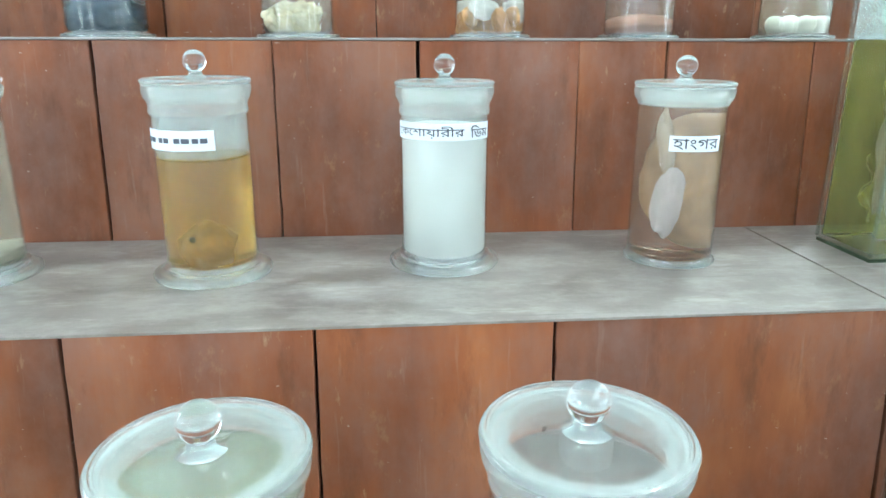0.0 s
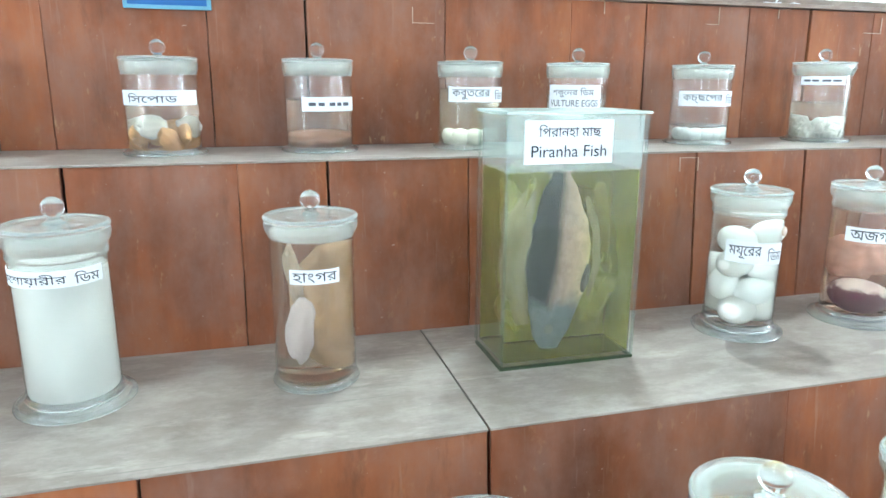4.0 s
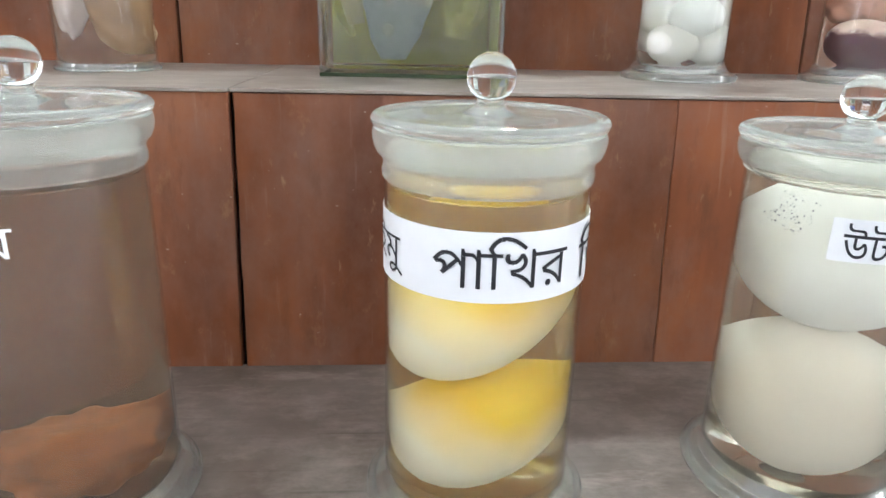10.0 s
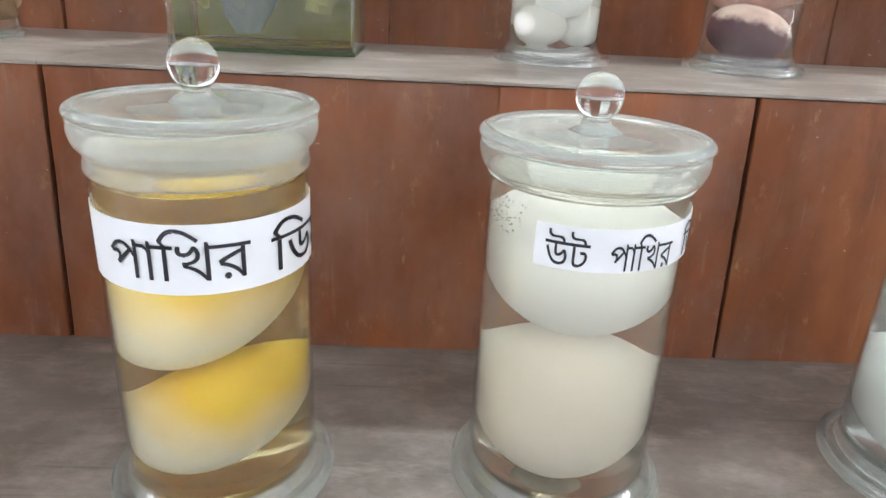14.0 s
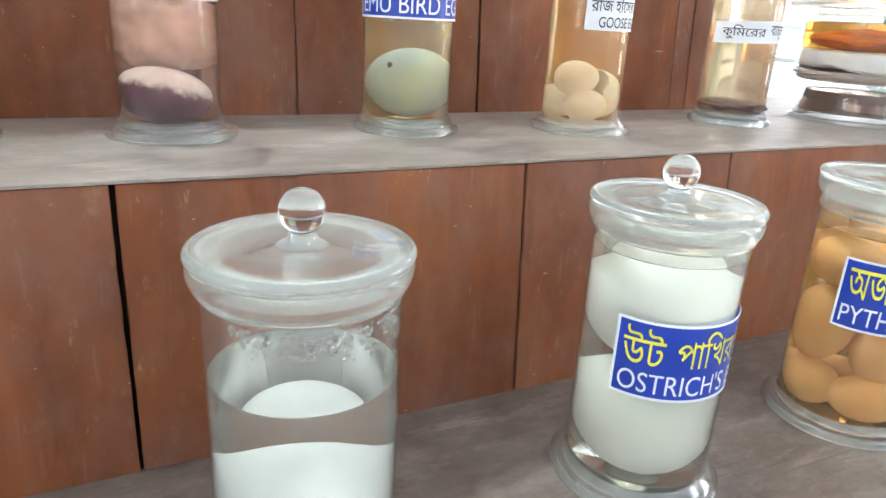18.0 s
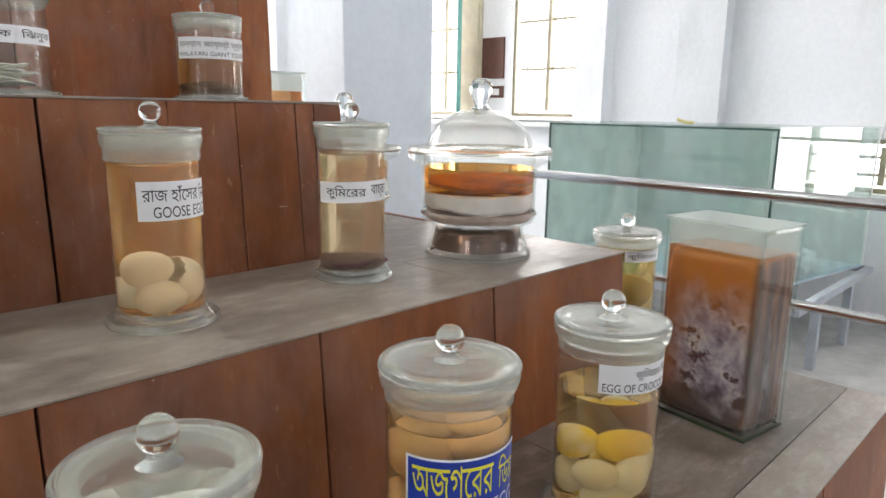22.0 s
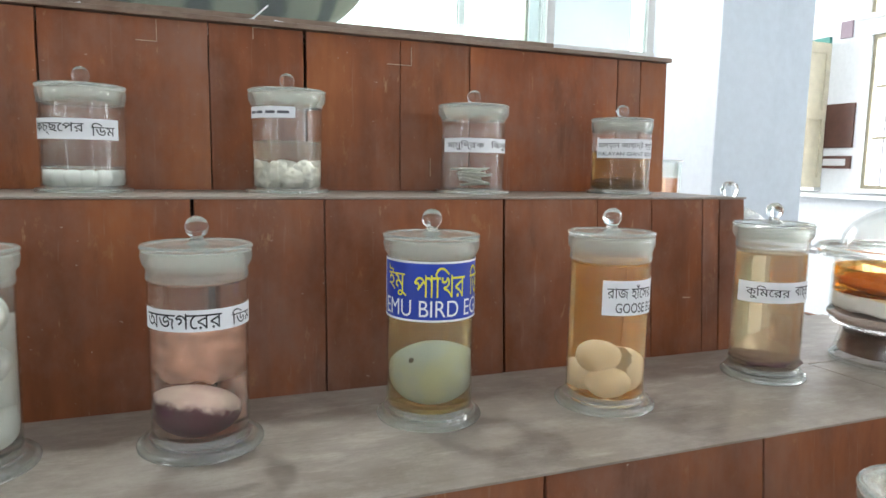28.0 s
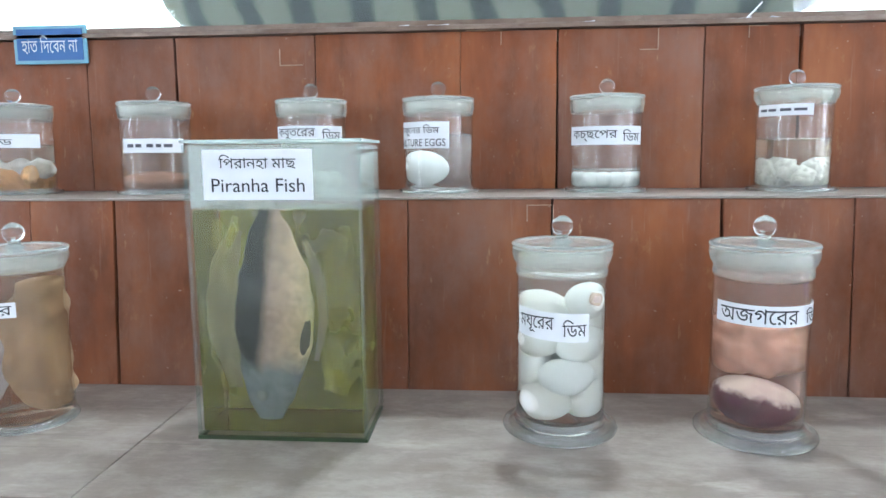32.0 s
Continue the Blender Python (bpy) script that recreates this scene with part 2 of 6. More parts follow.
def make_clear(name, tint, ior=1.45, haze=0.04, rough=0.02, haze_colour=(0.8, 0.84, 0.82), smudge=0.0):
    """Thin clear glass or liquid: see-through with a sheen that grows towards the edge."""
    m, n, l, p = material(name)
    out = n["Material Output"]
    n.remove(p)
    tr, gl, df = n.new("ShaderNodeBsdfTransparent"), n.new("ShaderNodeBsdfGlossy"), n.new("ShaderNodeBsdfDiffuse")
    tl, half = n.new("ShaderNodeBsdfTranslucent"), n.new("ShaderNodeMixShader")
    tr.inputs[0].default_value, df.inputs[0].default_value, tl.inputs[0].default_value = (*tint, 1), (*haze_colour, 1), (*haze_colour, 1)
    gl.inputs["Roughness"].default_value = rough
    lw, pw, fr = n.new("ShaderNodeLayerWeight"), n.new("ShaderNodeMath"), n.new("ShaderNodeMath")
    pw.operation, pw.inputs[1].default_value = "POWER", 3.5
    fr.operation, fr.inputs[1].default_value, fr.inputs[2].default_value = "MULTIPLY_ADD", 0.55 * (ior - 1) / 0.45, 0.04 * ((ior - 1) / 0.45) ** 2
    l.new(lw.outputs["Facing"], pw.inputs[0])
    l.new(pw.outputs[0], fr.inputs[0])
    half.inputs[0].default_value = 0.5
    l.new(df.outputs[0], half.inputs[1])
    l.new(tl.outputs[0], half.inputs[2])
    a, b = n.new("ShaderNodeMixShader"), n.new("ShaderNodeMixShader")
    if smudge:
        nz = noise_node(n, l, mapped(n, l, (1, 1, 0.6)), 9, 3, 0.5)
        f = ramp(n, l, nz, [(0.3, (max(0, haze - smudge),) * 3), (0.75, (min(1, haze + smudge),) * 3)])
        l.new(f, a.inputs[0])
    else:
        a.inputs[0].default_value = haze
    l.new(tr.outputs[0], a.inputs[1])
    l.new(half.outputs[0], a.inputs[2])
    l.new(fr.outputs[0], b.inputs[0])
    l.new(a.outputs[0], b.inputs[1])
    l.new(gl.outputs[0], b.inputs[2])
    l.new(b.outputs[0], out.inputs[0])
    return m


CLEAR = []  # bending glass and liquid, which let daylight through


def make_solid_glass(name, colour, rough=0.03, ior=1.47):
    m, n, l, p = material(name)
    p.inputs["Base Color"].default_value = (*colour, 1)
    p.inputs["Transmission Weight"].default_value, p.inputs["IOR"].default_value = 1.0, ior
    nz = noise_node(n, l, mapped(n, l, (1, 1, 1)), 25, 4, 0.6)
    l.new(ramp(n, l, nz, [(0.35, (rough,) * 3), (0.7, (rough * 2.5,) * 3)]), p.inputs["Roughness"])
    CLEAR.append(m)
    return m


def make_glass(name, tint, ior=1.47, haze=0.1, rough=0.0, haze_colour=(0.88, 0.9, 0.88)):
    """Bending glass or liquid, with a share of milky scatter at its skin."""
    m, n, l, p = material(name)
    n.remove(p)
    gl, df, tl = n.new("ShaderNodeBsdfGlass"), n.new("ShaderNodeBsdfDiffuse"), n.new("ShaderNodeBsdfTranslucent")
    half, whole = n.new("ShaderNodeMixShader"), n.new("ShaderNodeMixShader")
    gl.inputs["Color"].default_value, df.inputs[0].default_value, tl.inputs[0].default_value = (*tint, 1), (*haze_colour, 1), (*haze_colour, 1)
    gl.inputs["IOR"].default_value, gl.inputs["Roughness"].default_value = ior, rough
    half.inputs[0].default_value, whole.inputs[0].default_value = 0.5, haze
    l.new(df.outputs[0], half.inputs[1])
    l.new(tl.outputs[0], half.inputs[2])
    l.new(gl.outputs[0], whole.inputs[1])
    l.new(half.outputs[0], whole.inputs[2])
    l.new(whole.outputs[0], n["Material Output"].inputs[0])
    CLEAR.append(m)
    return m


LIQUIDS = {}


def liquid_material(colour, cloud, haze=None):
    key = (colour, cloud, haze)
    if key not in LIQUIDS:
        tint = tuple(c ** 0.5 for c in colour)
        LIQUIDS[key] = make_glass("preserving_liquid", tint, 1.33, cloud, 0.0, haze or tuple(min(1, c * 0.95) for c in colour))
    return LIQUIDS[key]


EGGS = {}


def egg_material(colour, second=None, size=14, low=None):
    """A shell mottled in two colours; low: another colour for the lower half, on large eggs painted in for thinner
    liquid.
    """
    key = (colour, second, size, low)
    if key not in EGGS:
        m, n, l, p = material("egg_shell")
        shift, rnd = random_shift(n, l, 3.0)
        a = noise_node(n, l, mapped(n, l, (1, 1, 1)), size, 5, 0.6, shift)
        second_colour = second or tuple(c * 0.86 for c in colour)
        col = ramp(n, l, a, [(0.4, second_colour), (0.6, colour)])
        fine = noise_node(n, l, mapped(n, l, (1, 1, 1)), 160, 3, 0.6, shift)
        if low:
            tc, sep, ma = n.new("ShaderNodeTexCoord"), n.new("ShaderNodeSeparateXYZ"), n.new("ShaderNodeMath")
            l.new(tc.outputs["Object"], sep.inputs[0])
            ma.operation, ma.inputs[1].default_value = "MULTIPLY_ADD", 9.0 if size < 10 else 18.0
            slant = n.new("ShaderNodeMath")
            slant.operation, slant.inputs[1].default_value = "MULTIPLY_ADD", 0.75 if size < 10 else 0.0
            l.new(sep.outputs["X"], slant.inputs[0])
            l.new(sep.outputs["Z"], slant.inputs[2])
            l.new(slant.outputs[0], ma.inputs[0])
            l.new(noise_node(n, l, mapped(n, l, (1, 1, 1)), *((9, 2, 0.4) if size < 10 else (45, 6, 0.7))), ma.inputs[2])
            col = mix(n, l, ramp(n, l, ma.outputs[0], [(0.22, (1, 1, 1)), (0.95, (0, 0, 0))] if size < 10 else [(0.54, (1, 1, 1)), (0.80, (0, 0, 0))]), col, low)
        l.new(col, p.inputs["Base Color"])
        p.inputs["Roughness"].default_value = 0.62
        p.inputs["Specular IOR Level"].default_value = 0.25
        bump(n, l, fine, 0.15, 0.0006, p)
        EGGS[key] = m
    return EGGS[key]


PANEL = make_panel_wood()
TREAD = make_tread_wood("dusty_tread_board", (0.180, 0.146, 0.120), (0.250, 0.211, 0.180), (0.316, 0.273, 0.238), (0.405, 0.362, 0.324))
# lowest tread: darker and browner than the boards above
LOWTREAD = make_tread_wood("darker_brown_tread_board", (0.095, 0.070, 0.055), (0.147, 0.115, 0.096), (0.198, 0.163, 0.140), (0.290, 0.250, 0.222))
CAP = make_tread_wood("brown_cap_strip", (0.12, 0.072, 0.045), (0.19, 0.125, 0.085), (0.26, 0.185, 0.135), (0.33, 0.26, 0.20))
DARK = make_plain("dark_carcass_wood", (0.02, 0.014, 0.010), 0.8)
WALL = make_wall_paint("pale_blue_white_wall_paint", (0.80, 0.83, 0.87), (0.62, 0.65, 0.68))
CEIL = make_wall_paint("white_ceiling_paint", (0.78, 0.78, 0.77), (0.66, 0.66, 0.65))
GLASS = make_clear("clear_jar_glass", (0.975, 0.985, 0.98), 1.40, 0.022, 0.03, (0.78, 0.80, 0.79))
FROST = make_glass("ground_glass", (0.97, 0.975, 0.96), 1.40, 0.16, 0.18, (0.84, 0.85, 0.82))
SEAT = make_clear("ground_seat_glass", (0.97, 0.98, 0.97), 1.2, 0.17, 0.2, (0.90, 0.92, 0.90))
CLEARRIM = make_glass("clear_rim_glass", (0.96, 0.965, 0.945), 1.43, 0.14, 0.05, (0.84, 0.85, 0.81))
MIST = make_clear("clouded_dry_glass", (0.97, 0.98, 0.97), 1.2, 0.21, 0.05, (0.84, 0.87, 0.85))
PLATE = make_clear("greenish_plate_glass", (0.91, 0.955, 0.945), 1.5, 0.03, 0.01, (0.62, 0.70, 0.69))
LIDGLASS = make_glass("lid_glass", (0.975, 0.98, 0.97), 1.45, 0.115, 0.02, (0.84, 0.85, 0.82))
# haze in the domed lids imitates milky reflections
DOMEGLASS = make_clear("reflection_haze_dome_glass", (0.97, 0.98, 0.97), 1.5, 0.075, 0.03, (0.86, 0.87, 0.86), 0.04)
STOPPER = make_clear("stopper_glass", (0.93, 0.94, 0.93), 1.25, 0.22, 0.1, (0.86, 0.88, 0.86))
FOOTGLASS = make_clear("foot_glass", (0.97, 0.985, 0.975), 1.75, 0.09, 0.04, (0.92, 0.94, 0.93), 0.05)
EDGEGLASS = make_glass("edge_glass", (0.965, 0.975, 0.965), 1.47, 0.06, 0.02, (0.90, 0.91, 0.89))
# case panes: milky haze stands in for window glare on the glass
CASEPANE = make_clear("glare_hazed_case_glass", (0.90, 0.955, 0.94), 1.5, 0.16, 0.02, (0.80, 0.86, 0.84), 0.10)
SOLID = make_solid_glass("solid_glass", (0.95, 0.965, 0.955))
COVERGLASS = make_glass("mint_cover_glass", (0.92, 0.955, 0.94), 1.45, 0.28, 0.1, (0.82, 0.88, 0.86))
PAPER = make_plain("white_label_paper", (0.80, 0.81, 0.83), 0.55, 0, 0.03, 20)
BLUEPAPER = make_plain("blue_printed_label", (0.012, 0.045, 0.38), 0.35, 0, 0.1, 12)
INK = make_plain("black_marker_ink", (0.015, 0.015, 0.02), 0.6)
GREYINK = make_plain("faded_grey_ink", (0.10, 0.10, 0.12), 0.6)
YELLOWINK = make_plain("yellow_print", (0.80, 0.74, 0.05), 0.5)
WHITEINK = make_plain("white_print", (0.82, 0.84, 0.86), 0.5)
STEEL = make_plain("stainless_steel", (0.48, 0.49, 0.50), 0.22, 1.0, 0.08, 12)
GREYPAINT = make_plain("grey_frame_paint", (0.33, 0.37, 0.42), 0.45, 0.0, 0.12, 10)
FRAMEPAINT = make_plain("cream_window_frame_paint", (0.33, 0.30, 0.21), 0.5, 0, 0.2, 9)
GREENPAINT = make_plain("green_window_frame_paint", (0.045, 0.22, 0.19), 0.5, 0, 0.2, 9)
WHITEPAINT = make_plain("white_frame_paint", (0.76, 0.78, 0.78), 0.4, 0, 0.06, 9)
FLOORM = make_plain("worn_terrazzo_floor", (0.35, 0.35, 0.345), 0.35, 0, 0.25, 5, 0.0005)


# ---- building helpers ----
def mesh_of(bm, name, smooth=False):
    bmesh.ops.recalc_face_normals(bm, faces=bm.faces[:])
    me = bpy.data.meshes.new(name)
    bm.to_mesh(me)
    bm.free()
    if smooth:
        me.shade_smooth()
        me.set_sharp_from_angle(angle=radians(38))
    return me


def part(name, bm, mat, parent=None, label="", smooth=False):
    me = bm if isinstance(bm, bpy.types.Mesh) else mesh_of(bm, name, smooth)
    if not me.materials:
        me.materials.append(mat)
    ob = new(name, me)
    ob.parent = parent
    if mat in CLEAR:
        ob.visible_shadow = False
    return tagged(ob, label) if label else ob


def thing(name, label, category, group="", at=(0, 0, 0), turn=0.0, kind=""):
    ob = new(name)
    ob.matrix_world = pose(*at, 0, 0, turn)
    ob.empty_display_size = 0.05
    return tagged(ob, label, category, group, kind)


def add_box(bm, x0, x1, y0, y1, z0, z1, bevel=0.0):
    m = Matrix.LocRotScale(((x0 + x1) / 2, (y0 + y1) / 2, (z0 + z1) / 2), None, (abs(x1 - x0), abs(y1 - y0), abs(z1 - z0)))
    vs = bmesh.ops.create_cube(bm, size=1.0, matrix=m)["verts"]
    if bevel:
        es = list({e for v in vs for e in v.link_edges})
        bmesh.ops.bevel(bm, geom=es, offset=bevel, segments=2, affect="EDGES", profile=0.6)
    return bm


def box(x0, x1, y0, y1, z0, z1, bevel=0.0):
    return add_box(bmesh.new(), x0, x1, y0, y1, z0, z1, bevel)


def lathe(profile, segs=48):
    """Turn (radius, height) pairs round the z axis; radius 0 closes the end."""
    bm = bmesh.new()
    rings = []
    for r, z in profile:
        if r < 1e-6:
            rings.append([bm.verts.new((0, 0, z))])
        else:
            rings.append([bm.verts.new((r * math.sin(2 * math.pi * i / segs), -r * math.cos(2 * math.pi * i / segs), z)) for i in range(segs)])
    for a, b in zip(rings, rings[1:]):
        for i in range(segs):
            j = (i + 1) % segs
            if len(a) == 1 and len(b) == 1:
                continue
            if len(a) == 1:
                bm.faces.new((a[0], b[i], b[j]))
            elif len(b) == 1:
                bm.faces.new((a[i], a[j], b[0]))
            else:
                bm.faces.new((a[i], a[j], b[j], b[i]))
    return bm


def ellipsoid(rx, ry, rz, taper=0.0, rough=0.0, seed=0, u=20, v=12):
    bm = bmesh.new()
    bmesh.ops.create_uvsphere(bm, u_segments=u, v_segments=v, radius=1.0)
    for vert in bm.verts:
        p = vert.co
        k = 1 + 0.5 * taper * p.x
        if rough:
            k *= 1 + rough * noise.noise(p * 1.7 + Vector((seed * 3.1, seed, 7))) + 0.5 * rough * noise.noise(p * 4.1 + Vector((seed, 9, seed)))
        vert.co = Vector((p.x * rx * (1 + (k - 1) * (0.4 if taper else 1)), p.y * ry * k, p.z * rz * k))
    return bm


def tube(points, radius, segs=14):
    cu = bpy.data.curves.new("tube", "CURVE")
    cu.dimensions, cu.bevel_depth, cu.bevel_resolution, cu.use_fill_caps = "3D", radius, max(1, segs // 4), True
    sp = cu.splines.new("POLY")
    sp.points.add(len(points) - 1)
    for q, c in zip(sp.points, points):
        q.co = (*c, 1)
    ob = bpy.data.objects.new("tube", cu)
    me = bpy.data.meshes.new_from_object(ob)
    bpy.data.objects.remove(ob)
    me.shade_smooth()
    return me


def text_mesh(body, width, height, bold=0.004, rows=56):
    """A flat text fitted into width x height, centred on the origin, in the xz plane; overlapping strokes are merged row by row."""
    cu = bpy.data.curves.new("writing", "FONT")
    cu.body, cu.resolution_u, cu.fill_mode, cu.offset = body, 5, "NONE", bold
    ob = new("writing_source", cu)
    bpy.context.view_layer.update()
    src = bpy.data.meshes.new_from_object(ob.evaluated_get(bpy.context.evaluated_depsgraph_get()))
    bpy.data.objects.remove(ob)
    co = np.array([v.co[:2] for v in src.vertices])
    ed = np.array([e.vertices[:] for e in src.edges])
    bpy.data.meshes.remove(src)
    lo, hi = co.min(0), co.max(0)
    co = (co - (lo + hi) / 2) / (hi - lo) * (width, height)
    a, b = co[ed[:, 0]], co[ed[:, 1]]
    verts, faces, step = [], [], height / rows
    for k in range(rows):
        z = -height / 2 + (k + 0.5) * step
        hit = (a[:, 1] <= z) != (b[:, 1] <= z)
        p, q = a[hit], b[hit]
        x = p[:, 0] + (z - p[:, 1]) / (q[:, 1] - p[:, 1]) * (q[:, 0] - p[:, 0])
        sign = np.where(q[:, 1] > p[:, 1], 1, -1)
        wind, start = 0, 0.0
        for n in np.argsort(x):
            before, wind = wind, wind + sign[n]
            if before == 0:
                start = x[n]
            elif wind == 0 and x[n] - start > 1e-6:
                cells = max(1, math.ceil((x[n] - start) / (height * 0.35)))
                for c in range(cells):
                    x0, x1 = start + (x[n] - start) * c / cells, start + (x[n] - start) * (c + 1) / cells
                    m = len(verts)
                    verts += [(x0, 0, z - step / 2), (x1, 0, z - step / 2), (x1, 0, z + step / 2), (x0, 0, z + step / 2)]
                    faces.append((m, m + 1, m + 2, m + 3))
    me = bpy.data.meshes.new("writing")
    me.from_pydata(verts, [], faces)
    return me


def bend(me, r, angle, z):
    for v in me.vertices:
        a = angle + v.co.x / r
        v.co = (r * math.sin(a), -r * math.cos(a) + v.co.y, v.co.z + z)
    return me


def curved_label(r, a0, a1, z0, z1, tilt=0.0):
    bm = bmesh.new()
    cols = 24
    grid = []
    for i in range(cols + 1):
        a = a0 + (a1 - a0) * i / cols
        lift = tilt * (i / cols - 0.5)
        grid.append([bm.verts.new((rr * math.sin(a), -rr * math.cos(a), zz + lift)) for rr, zz in ((r, z0), (r, z1), (r + 0.0005, z1), (r + 0.0005, z0))])
    for p, q in zip(grid, grid[1:]):
        for k in range(4):
            bm.faces.new((p[k], q[k], q[(k + 1) % 4], p[(k + 1) % 4]))
    bm.faces.new(grid[0])
    bm.faces.new(grid[-1])
    return bm


# ---- room ----
def wall_with_openings(name, wall, openings):
    """A wall 0.3 m thick, cut by its windows."""
    lo, hi = (YW0, YW1) if wall in "EW" else (XW0, XW1)
    cuts = sorted({lo - 0.3, hi + 0.3, *[o[0] for o in openings], *[o[1] for o in openings]})
    zs = sorted({0.0, ZC, *[o[2] for o in openings], *[o[3] for o in openings]})
    bm = bmesh.new()
    for a, b in zip(cuts, cuts[1:]):
        run = None
        for z0, z1 in zip(zs, zs[1:]):
            m, k = (a + b) / 2, (z0 + z1) / 2
            is_open = any(o[0] < m < o[1] and o[2] < k < o[3] for o in openings)
            if not is_open:
                run = [z0, z1] if run is None else [run[0], z1]
            if is_open or z1 == zs[-1]:
                if run:
                    if wall == "E":
                        add_box(bm, XW1, XW1 + 0.3, a, b, *run)
                    elif wall == "W":
                        add_box(bm, XW0 - 0.3, XW0, a, b, *run)
                    elif wall == "N":
                        add_box(bm, a, b, YW1, YW1 + 0.3, *run)
                    else:
                        add_box(bm, a, b, YW0 - 0.3, YW0, *run)
                run = None
    bmesh.ops.remove_doubles(bm, verts=bm.verts[:], dist=0.0005)
    ob = part(name, bm, WALL)
    return tagged(ob, "pale blue-white painted plaster wall", "wall", kind="structure")


for wall, nm in (("E", "wall_east"), ("W", "wall_west"), ("N", "wall_north"), ("S", "wall_south")):
    wall_with_openings(nm, wall, [w[1:5] for w in WINDOWS if w[0] == wall])
tagged(part("floor", box(XW0 - 0.3, XW1 + 0.3, YW0 - 0.3, YW1 + 0.3, -0.1, 0), FLOORM), "worn grey terrazzo floor", "floor", kind="structure")
tagged(part("ceiling", box(XW0 - 0.3, XW1 + 0.3, YW0 - 0.3, YW1 + 0.3, ZC, ZC + 0.15), CEIL), "plain white painted ceiling", "ceiling", kind="structure")
tagged(part("ground", box(-60, 60, -60, 60, -0.3, -0.15), FLOORM), "pale paved ground outside the building", "ground", kind="structure")


def build_window(i, wall, a, b, z0, z1, cols, rows, frame_mat):
    """A window in an opening: outer frame, mullion, glazing bars, glass."""
    w = tagged(new("window_%d" % i), "barred window with a cream painted frame, glaring daylight behind", "window", kind="structure")
    if wall == "E":
        w.matrix_world = pose(XW1 + 0.06, (a + b) / 2, z0, 0, 0, -90)
    elif wall == "W":
        w.matrix_world = pose(XW0 - 0.06, (a + b) / 2, z0, 0, 0, 90)
    elif wall == "N":
        w.matrix_world = pose((a + b) / 2, YW1 + 0.06, z0, 0, 0, 0)
    else:
        w.matrix_world = pose((a + b) / 2, YW0 - 0.06, z0, 0, 0, 180)
    W, H = b - a, z1 - z0
    f = bmesh.new()
    add_box(f, -W / 2, -W / 2 + 0.03, -0.03, 0.03, 0, H)
    add_box(f, W / 2 - 0.03, W / 2, -0.03, 0.03, 0, H)
    add_box(f, -W / 2 + 0.03, W / 2 - 0.03, -0.03, 0.03, 0, 0.03)
    add_box(f, -W / 2 + 0.03, W / 2 - 0.03, -0.03, 0.03, H - 0.03, H)
    part("window_frame", f, frame_mat, w)
    for c in range(1, cols):
        x = -W / 2 + W * c / cols
        part("mullion", box(x - 0.019, x + 0.019, -0.028, 0.028, 0.05, H - 0.05), frame_mat, w)
    for r in range(1, rows):
        z = H * r / rows
        part("glazing_bar", box(-W / 2 + 0.05, W / 2 - 0.05, -0.012, 0.012, z - 0.010, z + 0.010), frame_mat, w)
    if wall == "E" and z0 > 1:
        for k in range(1, 8):
            x = -W / 2 + W * k / 8
            part("bar", tube([(x, 0.06, 0.0), (x, 0.06, H)], 0.004, 8), DARK, w)
    s = box(-W / 2 - 0.06, W / 2 + 0.06, -0.14, 0.0, -0.035, 0.0, 0.004)
    part("window_sill", s, WHITEPAINT, w)
    return w


for i, (wall, a, b, z0, z1, watts) in enumerate(WINDOWS, 1):
    cols = (2 if b - a < 1.2 else 4) if wall != "N" else 1
    build_window(i, wall, a, b, z0, z1, cols, (3 if z1 - z0 < 1.5 else 4) if wall != "N" else 2, FRAMEPAINT)

# east wall: pilasters, plinth ledge, panel, notice, small tile, open shutter, fan
for y0, y1, d in ((3.03, 3.31, 0.16), (2.07, 2.42, 0.13), (1.02, 1.37, 0.05)):
    tagged(part("pilaster", box(XW1 - d, XW1 + 0.01, y0, y1, 1.262, ZC), WALL), "pale painted pilaster on the wall", "pilaster", "wall pilasters", "structure")
tagged(part("wall_ledge", box(XW1 - 0.14, XW1 + 0.01, 1.0, 6.3, 1.22, 1.26, 0.005), WHITEPAINT), "white ledge under the windows", "ledge", kind="structure")
BLUEWALL = make_wall_paint("pale_sky_blue_column_paint", (0.72, 0.80, 0.88), (0.60, 0.68, 0.75))
tagged(part("column", box(3.81, 4.285, 2.11, 2.585, 0, ZC, 0.006), BLUEWALL), "square pale blue painted column", "column", kind="structure")
BROWN = make_plain("brown_board", (0.09, 0.035, 0.025), 0.5, 0, 0.2, 12)
b = thing("notice_board", "dark brown panel mounted on the wall", "board", at=(XW1 - 0.012, 4.353, 1.85), turn=-90)
part("panel", box(-0.142, 0.142, -0.01, 0.012, -0.19, 0.19, 0.003), BROWN, b)
b = thing("wall_notice", "small brown-framed notice on the wall", "frame", at=(XW1 - 0.012, 4.365, 1.534), turn=-90)
part("frame", box(-0.154, 0.154, -0.008, 0.012, -0.055, 0.055, 0.003), BROWN, b)
part("sheet", box(-0.11, 0.11, -0.011, -0.004, -0.03, 0.03), PAPER, b)
b = thing("switch_plate", "small purple-grey square plate on the wall", "plate", at=(XW1 - 0.012, 4.355, 2.668), turn=-90)
part("plate", box(-0.055, 0.055, -0.006, 0.012, -0.07, 0.07, 0.002), make_plain("purple_grey", (0.26, 0.20, 0.24), 0.6), b)

